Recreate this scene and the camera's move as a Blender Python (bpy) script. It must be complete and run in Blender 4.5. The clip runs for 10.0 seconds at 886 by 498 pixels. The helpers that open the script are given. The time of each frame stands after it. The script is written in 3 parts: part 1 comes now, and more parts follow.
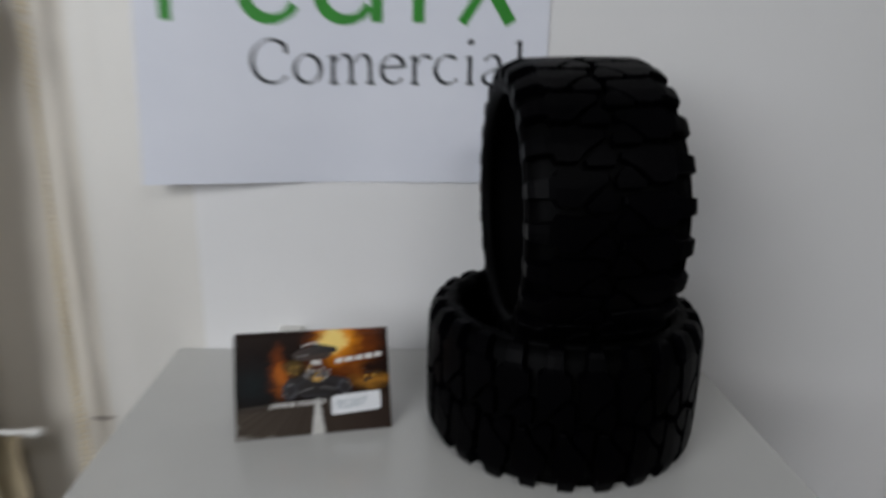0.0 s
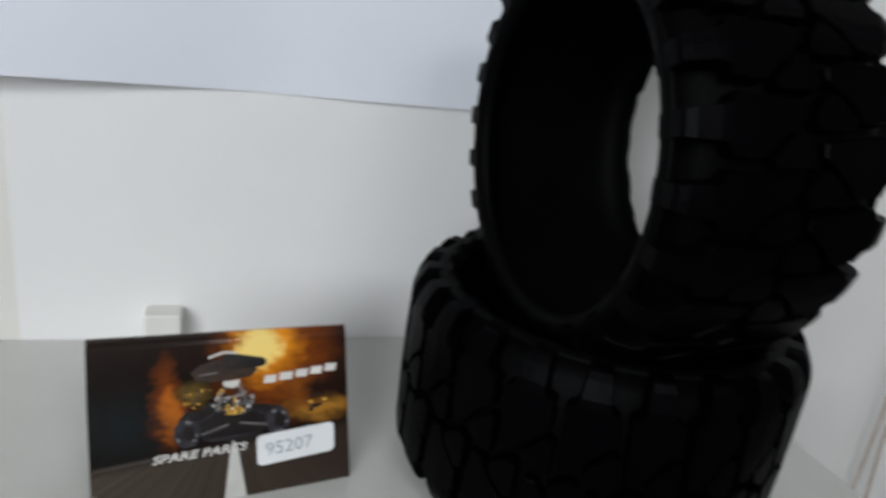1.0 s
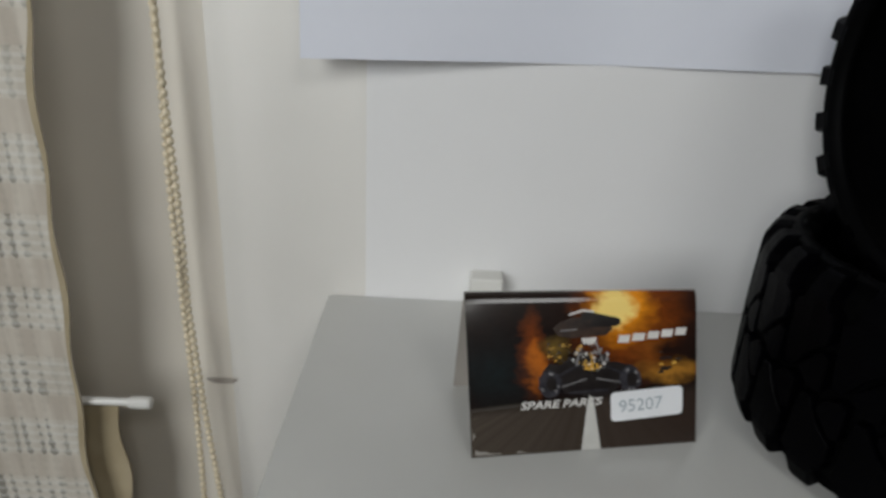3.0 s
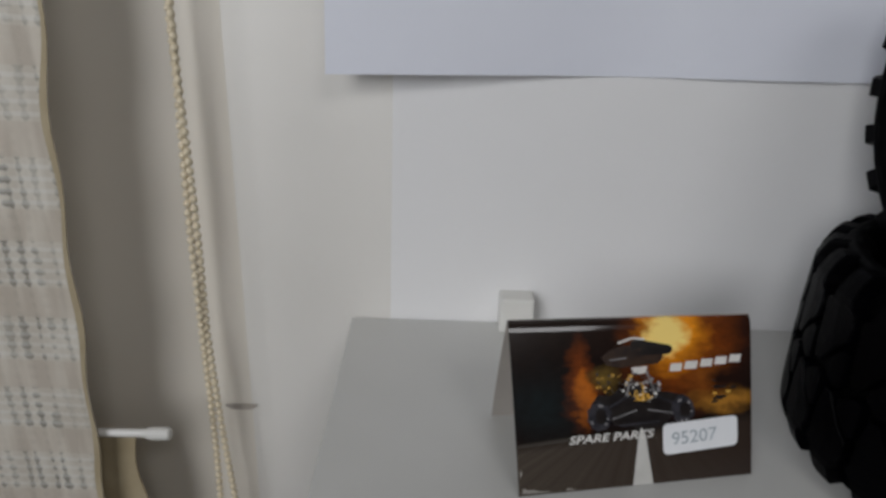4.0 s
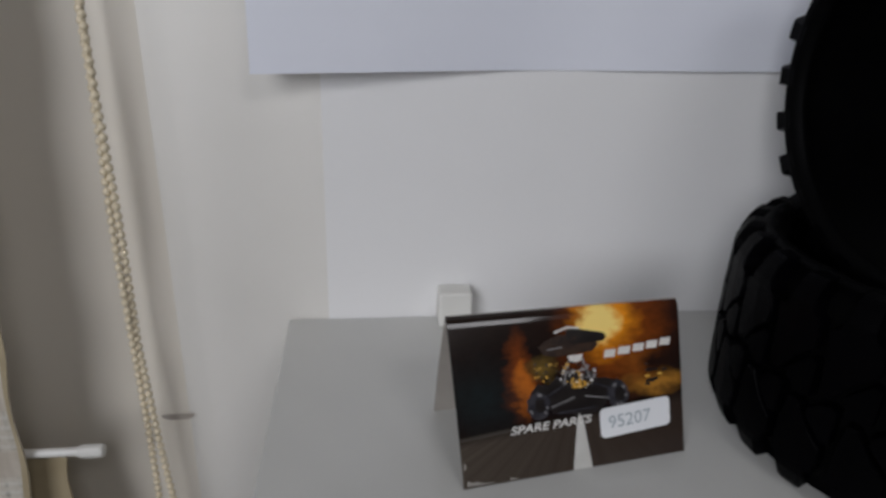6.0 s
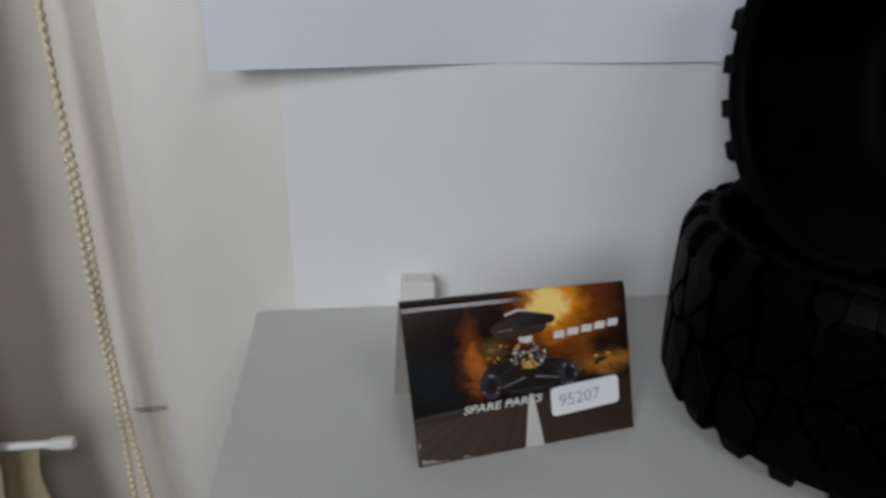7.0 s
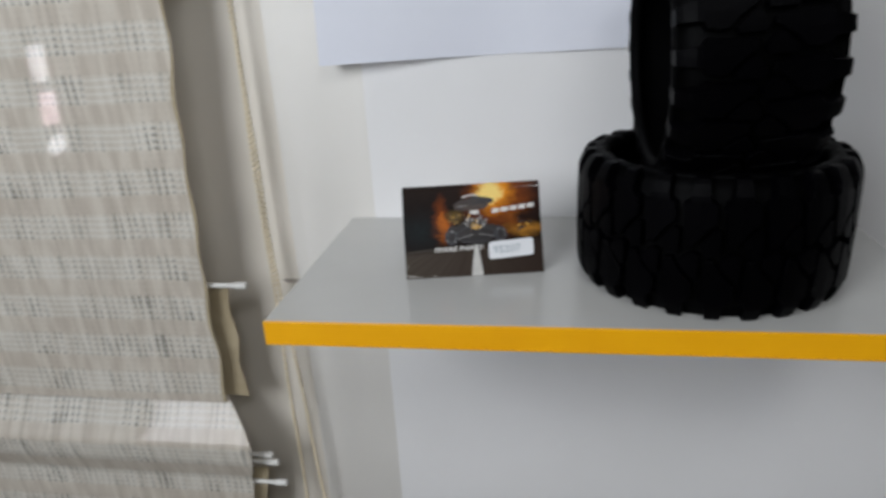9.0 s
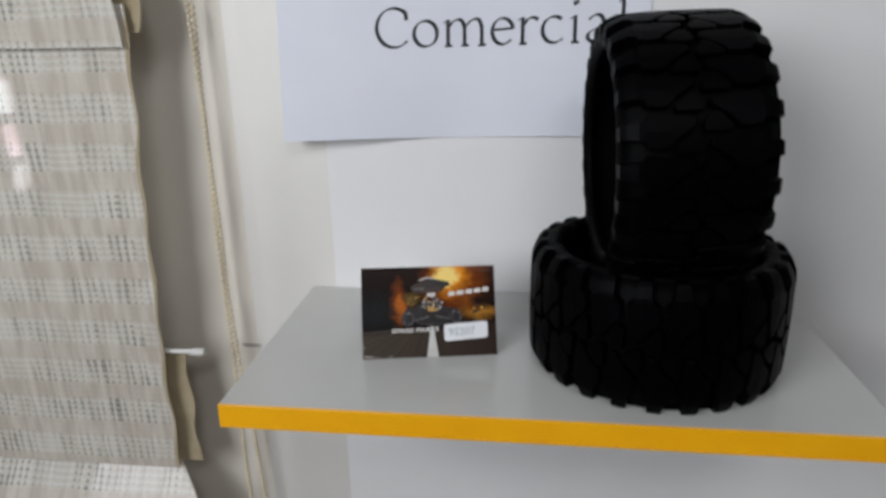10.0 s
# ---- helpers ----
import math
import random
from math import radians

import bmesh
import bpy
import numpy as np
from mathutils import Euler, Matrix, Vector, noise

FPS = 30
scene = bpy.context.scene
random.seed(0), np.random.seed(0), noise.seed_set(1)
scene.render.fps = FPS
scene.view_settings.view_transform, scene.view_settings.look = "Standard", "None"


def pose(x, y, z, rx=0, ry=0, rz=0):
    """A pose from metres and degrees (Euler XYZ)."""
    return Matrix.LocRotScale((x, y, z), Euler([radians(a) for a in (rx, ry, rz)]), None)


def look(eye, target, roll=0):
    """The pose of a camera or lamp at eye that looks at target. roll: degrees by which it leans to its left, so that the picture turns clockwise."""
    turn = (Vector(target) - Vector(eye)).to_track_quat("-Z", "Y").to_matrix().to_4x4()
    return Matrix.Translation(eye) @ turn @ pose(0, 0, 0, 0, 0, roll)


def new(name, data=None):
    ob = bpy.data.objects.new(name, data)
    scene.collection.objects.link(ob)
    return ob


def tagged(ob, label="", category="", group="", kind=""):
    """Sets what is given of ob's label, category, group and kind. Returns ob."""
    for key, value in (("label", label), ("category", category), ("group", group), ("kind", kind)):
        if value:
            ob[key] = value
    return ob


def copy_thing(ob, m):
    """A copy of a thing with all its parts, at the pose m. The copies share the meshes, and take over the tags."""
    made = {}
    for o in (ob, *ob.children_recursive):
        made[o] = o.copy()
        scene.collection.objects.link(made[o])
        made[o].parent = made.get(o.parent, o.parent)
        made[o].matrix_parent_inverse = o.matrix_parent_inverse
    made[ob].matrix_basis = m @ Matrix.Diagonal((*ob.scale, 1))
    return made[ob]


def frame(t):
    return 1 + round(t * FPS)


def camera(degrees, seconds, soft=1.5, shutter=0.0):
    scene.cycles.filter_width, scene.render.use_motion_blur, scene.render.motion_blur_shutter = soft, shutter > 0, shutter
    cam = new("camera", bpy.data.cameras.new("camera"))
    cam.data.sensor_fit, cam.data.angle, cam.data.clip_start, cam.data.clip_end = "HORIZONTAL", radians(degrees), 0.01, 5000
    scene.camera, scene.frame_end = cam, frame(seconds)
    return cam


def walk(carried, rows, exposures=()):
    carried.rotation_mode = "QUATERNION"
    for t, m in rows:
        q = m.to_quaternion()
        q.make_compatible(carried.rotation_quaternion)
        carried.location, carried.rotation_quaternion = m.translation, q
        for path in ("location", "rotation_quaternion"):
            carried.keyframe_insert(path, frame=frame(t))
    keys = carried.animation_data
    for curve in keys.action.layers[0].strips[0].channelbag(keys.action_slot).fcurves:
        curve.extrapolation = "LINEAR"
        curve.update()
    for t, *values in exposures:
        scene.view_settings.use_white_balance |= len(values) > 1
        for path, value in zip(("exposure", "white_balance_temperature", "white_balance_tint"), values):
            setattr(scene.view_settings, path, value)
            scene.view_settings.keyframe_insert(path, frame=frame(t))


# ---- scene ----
cam = camera(66.3, 10.0, soft=3.1, shutter=0.5)
PATH = [
    (0, (0.175, -0.494, 0.222), (0.280, 1.425, -0.328), 1.4),
    (0.1, (0.163, -0.455, 0.221), (0.40, 1.436, -0.376), 1.9),
    (0.2, (0.153, -0.423, 0.220), (0.532, 1.427, -0.427), 2.9),
    (0.3, (0.139, -0.392, 0.215), (0.712, 1.400, -0.459), 4.0),
    (0.5, (0.133, -0.36, 0.211), (0.874, 1.348, -0.517), 5.1),
    (0.6, (0.131, -0.352, 0.205), (0.895, 1.343, -0.532), 5.4),
    (0.8, (0.121, -0.342, 0.193), (0.823, 1.385, -0.53), 6.3),
    (1, (0.118, -0.341, 0.184), (0.716, 1.442, -0.498), 8.3),
    (1.2, (0.13, -0.345, 0.189), (0.551, 1.485, -0.5), 7.0),
    (1.4, (0.17, -0.359, 0.188), (0.423, 1.51, -0.476), 4.3),
    (1.5, (0.183, -0.364, 0.189), (0.409, 1.507, -0.481), 3.3),
    (1.7, (0.197, -0.372, 0.19), (0.289, 1.507, -0.488), 2.4),
    (2, (0.169, -0.383, 0.169), (0.159, 1.493, -0.523), 2.5),
    (2.2, (0.155, -0.371, 0.166), (0.04, 1.471, -0.606), 1.4),
    (2.5, (0.104, -0.356, 0.177), (0.036, 1.493, -0.582), 1.6),
    (2.7, (0.073, -0.35, 0.177), (0.062, 1.507, -0.563), 2.6),
    (3, (0.057, -0.344, 0.172), (0.087, 1.504, -0.594), 3.0),
    (4.5, (0.038, -0.325, 0.176), (0.082, 1.528, -0.577), 2.1),
    (5, (0.043, -0.327, 0.177), (0.139, 1.524, -0.573), 2.5),
    (5.5, (0.041, -0.327, 0.177), (0.223, 1.512, -0.589), 2.8),
    (7, (0.055, -0.339, 0.177), (0.304, 1.486, -0.604), 1.3),
    (7.3, (0.105, -0.366, 0.188), (0.287, 1.479, -0.564), -0.3),
    (7.5, (0.141, -0.395, 0.19), (0.261, 1.465, -0.534), -0.1),
    (7.8, (0.178, -0.457, 0.202), (0.091, 1.424, -0.47), -0.5),
    (8, (0.189, -0.504, 0.201), (0.032, 1.388, -0.431), -0.5),
    (8.2, (0.203, -0.525, 0.2), (-0.047, 1.332, -0.499), -2.9),
    (8.5, (0.194, -0.547, 0.186), (-0.125, 1.29, -0.539), -3.4),
    (8.7, (0.183, -0.552, 0.181), (-0.202, 1.273, -0.541), -3.5),
    (8.8, (0.179, -0.554, 0.182), (-0.206, 1.271, -0.540), -3.5),
    (9, (0.173, -0.544, 0.181), (-0.15, 1.295, -0.534), -3.4),
    (9.3, (0.185, -0.552, 0.19), (-0.054, 1.309, -0.501), -3.3),
    (9.5, (0.185, -0.554, 0.205), (-0.007, 1.332, -0.432), -3.3),
    (9.7, (0.183, -0.554, 0.206), (-0.029, 1.335, -0.416), -2.5),
    (10, (0.182, -0.543, 0.218), (-0.05, 1.34, -0.414), -1.0),
]
EXPOSURE = [(0, -0.21, 6590, 10.5), (0.3, -0.19, 6520, 7.5), (0.6, -0.04, 6520, 8), (1, 0.24, 6550, 7.5), (1.5, 0.41, 6650, 7), (2, 0.44, 6700, 7.5), (2.5, 0.14, 6790, 6.5), (3, -0.15, 6770, 8), (4.5, -0.31, 6620, 12), (5.5, -0.33, 6590, 13), (7, -0.3, 6530, 11.5), (7.5, -0.01, 6520, 9), (8, 0.17, 6650, 7.5), (8.5, 0.26, 6540, 9), (9, 0.17, 6500, 10), (9.5, 0.13, 6540, 10), (10, 0.14, 6550, 11)]
walk(cam, [(t, look(eye, target, roll)) for t, eye, target, roll in PATH], EXPOSURE)

# ---------------------------------------------------------------- light
world = bpy.data.worlds.new("sky")
scene.world = world
world.use_nodes = True
wt = world.node_tree
sky = wt.nodes.new("ShaderNodeTexSky")
sky.sky_type = 'NISHITA'
sky.sun_disc = False
sky.sun_elevation = radians(38)
sky.sun_rotation = radians(140)
wt.links.new(sky.outputs["Color"], wt.nodes["Background"].inputs["Color"])
wt.nodes["Background"].inputs["Strength"].default_value = 0.12


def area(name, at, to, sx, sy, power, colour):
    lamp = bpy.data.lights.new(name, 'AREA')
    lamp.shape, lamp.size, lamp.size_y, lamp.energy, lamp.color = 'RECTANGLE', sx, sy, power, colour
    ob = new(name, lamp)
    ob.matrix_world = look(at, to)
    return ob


WALL = -0.003            # face of the wall behind the shelf
FLOOR, CEIL = -1.3, 1.35
XL, XR, YB = -1.1, 2.4, -3.6

# added lamp, hung free 0.44 m inside the left wall, turned to the shelf
area("left_key_lamp", (XL + 0.44, -1.38, 0.70), (XL + 1.10, -0.58, 0.52), 0.80, 0.9, 17, (0.92, 0.955, 1.0))
area("window_light_right", (XR - 0.06, -1.9, 0.65), (XR - 1.06, -1.9, 0.35), 0.55, 0.65, 0.15, (0.915, 0.955, 1.0))
area("ceiling_panel_light", (0.58, -1.6, CEIL - 0.045), (0.58, -1.6, 0), 0.5, 0.6, 9, (0.95, 0.97, 1.0))

# ---------------------------------------------------------------- materials


def node(nt, kind, **inputs):
    n = nt.nodes.new(kind)
    for k, v in inputs.items():
        n.inputs[k.replace("_", " ")].default_value = v
    return n


def blank(name):
    m = bpy.data.materials.new(name)
    m.use_nodes = True
    return m, m.node_tree, m.node_tree.nodes["Principled BSDF"]


def surface(name, a, b, rough=0.5, scale=20.0, fine=300.0, bump=0.1, metal=0.0, coat=0.0, dist=0.001, spec=0.5):
    """Two colours mixed by broad stains, with a finer grain in relief and gloss."""
    m, nt, p = blank(name)
    tc = node(nt, "ShaderNodeTexCoord")
    n1 = node(nt, "ShaderNodeTexNoise", Scale=scale, Detail=4.0)
    n2 = node(nt, "ShaderNodeTexNoise", Scale=fine, Detail=3.0)
    for n in (n1, n2):
        nt.links.new(tc.outputs["Object"], n.inputs["Vector"])
    ramp = node(nt, "ShaderNodeValToRGB")
    ramp.color_ramp.elements[0].position, ramp.color_ramp.elements[1].position = 0.3, 0.72
    ramp.color_ramp.elements[0].color, ramp.color_ramp.elements[1].color = (*a, 1), (*b, 1)
    nt.links.new(n1.outputs["Fac"], ramp.inputs["Fac"])
    nt.links.new(ramp.outputs["Color"], p.inputs["Base Color"])
    mr = node(nt, "ShaderNodeMapRange")
    mr.inputs["To Min"].default_value, mr.inputs["To Max"].default_value = rough * 0.85, min(1, rough * 1.15)
    nt.links.new(n2.outputs["Fac"], mr.inputs["Value"])
    nt.links.new(mr.outputs["Result"], p.inputs["Roughness"])
    bp = node(nt, "ShaderNodeBump", Strength=bump, Distance=dist)
    nt.links.new(n2.outputs["Fac"], bp.inputs["Height"])
    nt.links.new(bp.outputs["Normal"], p.inputs["Normal"])
    p.inputs["Metallic"].default_value = metal
    p.inputs["Coat Weight"].default_value = coat
    p.inputs["Coat Roughness"].default_value = 0.12
    p.inputs["Specular IOR Level"].default_value = spec
    return m


M_WALL = surface("white_wall_paint", (0.79, 0.785, 0.78), (0.84, 0.835, 0.835), 0.55, 5, 220, 0.12, dist=0.0008)
# beige surround, its colour lightened to offset the shade beside the blind
M_FRAME = surface("lightened_beige_paint", (0.765, 0.712, 0.63), (0.815, 0.767, 0.685), 0.45, 7, 160, 0.06, dist=0.0008)
M_CASING = surface("cream_gloss_paint", (0.72, 0.698, 0.655), (0.77, 0.75, 0.71), 0.45, 7, 160, 0.06, dist=0.0008)
# walls and ceiling out of view, kept dark to cut their bounce light
M_ROOM = surface("unseen_room_dark_paint", (0.15, 0.147, 0.14), (0.19, 0.186, 0.177), 0.6, 2, 120, 0.1)
# floor out of view, toned for the light it throws up
M_FLOOR = surface("floor_tile", (0.32, 0.30, 0.275), (0.38, 0.36, 0.33), 0.35, 3, 60, 0.05)
M_SHELF = surface("white_melamine", (0.545, 0.543, 0.522), (0.585, 0.582, 0.560), 0.20, 12, 160, 0.004, dist=0.0004)
M_EDGE = surface("yellow_edge_band", (0.90, 0.41, 0.001), (0.95, 0.455, 0.002), 0.42, 30, 500, 0.04, dist=0.0004)
M_PAPER = surface("white_printer_paper", (0.74, 0.76, 0.84), (0.79, 0.81, 0.88), 0.75, 14, 700, 0.06, dist=0.0003)
M_GREEN = surface("green_print", (0.015, 0.22, 0.012), (0.025, 0.28, 0.02), 0.6, 60, 700, 0.02)
M_INK = surface("black_print", (0.008, 0.012, 0.016), (0.015, 0.02, 0.024), 0.6, 60, 700, 0.02)
M_RUBBER = surface("black_tyre_rubber", (0.0005, 0.0005, 0.0006), (0.0012, 0.0012, 0.0015), 0.55, 60, 900, 0.25, dist=0.0006, spec=0.04)
M_LUG = surface("black_lug_rubber", (0.0003, 0.0003, 0.0005), (0.0009, 0.0008, 0.0013), 0.42, 45, 800, 0.3, dist=0.0006, spec=0.032)
M_BEAD = surface("cream_plastic_bead", (0.66, 0.565, 0.40), (0.76, 0.665, 0.49), 0.35, 200, 900, 0.02)
M_ROD = surface("white_plastic_rod", (0.66, 0.65, 0.61), (0.74, 0.73, 0.70), 0.4, 60, 600, 0.04)
M_HEM = surface("tan_blind_lining", (0.34, 0.275, 0.17), (0.43, 0.36, 0.24), 0.8, 40, 900, 0.3)
M_BLOCK = surface("white_bracket_plastic", (0.70, 0.69, 0.65), (0.76, 0.75, 0.71), 0.45, 40, 500, 0.05)
M_WIRE = surface("brown_cord", (0.36, 0.26, 0.20), (0.50, 0.40, 0.33), 0.6, 120, 900, 0.15)
M_TAPE = surface("tan_tape", (0.36, 0.22, 0.13), (0.48, 0.33, 0.21), 0.5, 60, 500, 0.2)
M_CARDBACK = surface("plain_card_back", (0.33, 0.30, 0.27), (0.40, 0.37, 0.33), 0.6, 40, 600, 0.05)
M_LABEL = surface("white_sticker", (0.74, 0.75, 0.77), (0.80, 0.81, 0.83), 0.55, 60, 800, 0.03)
M_PENCIL = surface("grey_blue_ink", (0.29, 0.34, 0.37), (0.44, 0.49, 0.52), 0.6, 300, 900, 0.02)
M_WHITEPRINT = surface("white_print", (0.62, 0.60, 0.57), (0.74, 0.72, 0.69), 0.35, 200, 900, 0.02)
M_DARKPRINT = surface("near_black_print", (0.008, 0.006, 0.006), (0.018, 0.014, 0.013), 0.3, 200, 900, 0.02)
M_GREYPRINT = surface("grey_print", (0.016, 0.016, 0.021), (0.045, 0.042, 0.050), 0.3, 300, 900, 0.02)
M_ROOFPRINT = surface("brown_black_print", (0.014, 0.009, 0.008), (0.055, 0.030, 0.019), 0.3, 260, 900, 0.02)
M_GLINT = surface("mid_grey_print", (0.16, 0.155, 0.16), (0.30, 0.29, 0.29), 0.3, 300, 900, 0.02)
M_YELLOWPRINT = surface("yellow_print", (0.55, 0.27, 0.03), (0.70, 0.42, 0.08), 0.3, 250, 900, 0.02)
M_ROADPRINT = surface("pale_road_line_print", (0.50, 0.49, 0.46), (0.60, 0.59, 0.56), 0.35, 120, 700, 0.02)

# pale tone for the glare painted on the card's corner
M_GLARE = surface("pale_glare_print", (0.20, 0.185, 0.165), (0.40, 0.38, 0.35), 0.4, 300, 900, 0.1)


def math_node(nt, op, a, b=None):
    n = nt.nodes.new("ShaderNodeMath")
    n.operation = op
    for i, v in enumerate((a, b)):
        if v is None:
            continue
        if isinstance(v, (int, float)):
            n.inputs[i].default_value = v
        else:
            nt.links.new(v, n.inputs[i])
    return n.outputs[0]


def mix(nt, fac, a, b):
    n = nt.nodes.new("ShaderNodeMix")
    n.data_type = 'RGBA'
    if isinstance(fac, (int, float)):
        n.inputs[0].default_value = fac
    else:
        nt.links.new(fac, n.inputs[0])
    for i, v in ((6, a), (7, b)):
        if isinstance(v, tuple):
            n.inputs[i].default_value = (*v, 1)
        else:
            nt.links.new(v, n.inputs[i])
    return n.outputs[2]


def card_art():
    """Printed picture of a night road with flames; the mesh's UV runs 0..1 over the panel."""
    m, nt, p = blank("printed_card_art")
    uv = node(nt, "ShaderNodeTexCoord").outputs["UV"]
    nz = node(nt, "ShaderNodeTexNoise", Scale=7.0, Detail=5.0, Roughness=0.6)
    nt.links.new(uv, nz.inputs["Vector"])
    warp = nt.nodes.new("ShaderNodeMix")
    warp.data_type = 'VECTOR'
    warp.inputs[0].default_value = 0.16
    nt.links.new(uv, warp.inputs[4])
    nt.links.new(nz.outputs["Color"], warp.inputs[5])
    sep = node(nt, "ShaderNodeSeparateXYZ")
    nt.links.new(warp.outputs[1], sep.inputs[0])
    raw = node(nt, "ShaderNodeSeparateXYZ")
    nt.links.new(uv, raw.inputs[0])
    x, y = sep.outputs[0], sep.outputs[1]

    def blob(cx, cy, rx, ry, lo=0.0):
        cx, cy = cx * 0.84 + 0.08, cy * 0.84 + 0.08
        dx = math_node(nt, 'DIVIDE', math_node(nt, 'SUBTRACT', x, cx), rx)
        dy = math_node(nt, 'DIVIDE', math_node(nt, 'SUBTRACT', y, cy), ry)
        d = math_node(nt, 'SQRT', math_node(nt, 'ADD', math_node(nt, 'MULTIPLY', dx, dx), math_node(nt, 'MULTIPLY', dy, dy)))
        return math_node(nt, 'MAXIMUM', math_node(nt, 'SUBTRACT', 1.0, d), lo)
    fine = node(nt, "ShaderNodeTexNoise", Scale=26.0, Detail=4.0)
    nt.links.new(uv, fine.inputs["Vector"])
    flick = math_node(nt, 'MULTIPLY', math_node(nt, 'ADD', fine.outputs["Fac"], 0.25), 1.4)
    col = mix(nt, fine.outputs["Fac"], (0.004, 0.003, 0.003), (0.016, 0.009, 0.007))
    # brown haze to the upper corners
    col = mix(nt, math_node(nt, 'MULTIPLY', blob(0.95, 0.95, 0.6, 0.35), 0.8), col, (0.035, 0.012, 0.007))
    col = mix(nt, math_node(nt, 'MULTIPLY', blob(0.05, 0.98, 0.5, 0.2), 0.6), col, (0.022, 0.013, 0.009))
    for cx, cy, rx, ry, c, k in ((0.70, 0.84, 0.24, 0.40, (0.25, 0.055, 0.006), 1.05), (0.67, 0.90, 0.15, 0.24, (0.78, 0.27, 0.014), 1.6),
                                 (0.64, 0.87, 0.095, 0.12, (0.95, 0.70, 0.22), 2.3), (0.28, 0.62, 0.065, 0.26, (0.20, 0.045, 0.008), 1.2),
                                 (0.29, 0.55, 0.035, 0.18, (0.55, 0.15, 0.016), 1.2), (0.385, 0.645, 0.075, 0.075, (0.20, 0.125, 0.03), 0.8),
                                 (0.88, 0.47, 0.17, 0.07, (0.36, 0.16, 0.025), 1.15), (0.80, 0.64, 0.11, 0.15, (0.22, 0.065, 0.010), 0.9)):
        f = math_node(nt, 'MINIMUM', math_node(nt, 'MULTIPLY', math_node(nt, 'MULTIPLY', blob(cx, cy, rx, ry), k), flick), 1.0)
        col = mix(nt, f, col, c)
    # cold dark smoke beside the flames and under them
    for cx, cy, rx, ry, c, k in ((0.12, 0.50, 0.20, 0.22, (0.012, 0.016, 0.017), 1.0), (0.52, 0.42, 0.20, 0.10, (0.020, 0.019, 0.024), 0.9), (0.90, 0.60, 0.10, 0.10, (0.016, 0.007, 0.005), 1.3)):
        col = mix(nt, math_node(nt, 'MINIMUM', math_node(nt, 'MULTIPLY', math_node(nt, 'MULTIPLY', blob(cx, cy, rx, ry), k), flick), 1.0), col, c)
    # road in the lower third
    edge = math_node(nt, 'ADD', math_node(nt, 'MULTIPLY', raw.outputs[0], 0.10), 0.30)
    road = math_node(nt, 'MULTIPLY', math_node(nt, 'SUBTRACT', edge, raw.outputs[1]), 14.0)
    n = nt.nodes.new("ShaderNodeClamp")
    nt.links.new(road, n.inputs[0])
    grain = node(nt, "ShaderNodeTexNoise", Scale=60.0, Detail=3.0)
    nt.links.new(uv, grain.inputs["Vector"])
    side = mix(nt, raw.outputs[0], (0.105, 0.088, 0.069), (0.030, 0.017, 0.013))
    # streaks of tar that run to the vanishing point
    fan = math_node(nt, 'DIVIDE', math_node(nt, 'SUBTRACT', raw.outputs[0], 0.52), math_node(nt, 'SUBTRACT', 0.52, raw.outputs[1]))
    lane = node(nt, "ShaderNodeTexNoise", Scale=9.0, Detail=4.0)
    way = node(nt, "ShaderNodeCombineXYZ")
    nt.links.new(fan, way.inputs[0])
    nt.links.new(way.outputs[0], lane.inputs["Vector"])
    streak = node(nt, "ShaderNodeMapRange")
    streak.inputs["From Min"].default_value, streak.inputs["From Max"].default_value = 0.15, 1.0
    nt.links.new(lane.outputs["Fac"], streak.inputs["Value"])
    tar = mix(nt, streak.outputs["Result"], side, (0.022, 0.014, 0.011))
    tar = mix(nt, math_node(nt, 'MULTIPLY', grain.outputs["Fac"], 0.5), tar, (0.045, 0.034, 0.027))
    verge = math_node(nt, 'MULTIPLY', math_node(nt, 'LESS_THAN', math_node(nt, 'ABSOLUTE', math_node(nt, 'SUBTRACT', math_node(nt, 'SUBTRACT', edge, raw.outputs[1]), 0.022)), 0.010), math_node(nt, 'LESS_THAN', raw.outputs[0], 0.30))
    tar = mix(nt, math_node(nt, 'MULTIPLY', verge, 0.45), tar, (0.26, 0.235, 0.20))
    col = mix(nt, n.outputs[0], col, tar)
    nt.links.new(col, p.inputs["Base Color"])
    p.inputs["Roughness"].default_value = 0.3
    p.inputs["Specular IOR Level"].default_value = 0.08
    p.inputs["Coat Weight"].default_value = 0.7
    p.inputs["Coat Roughness"].default_value = 0.1
    return m


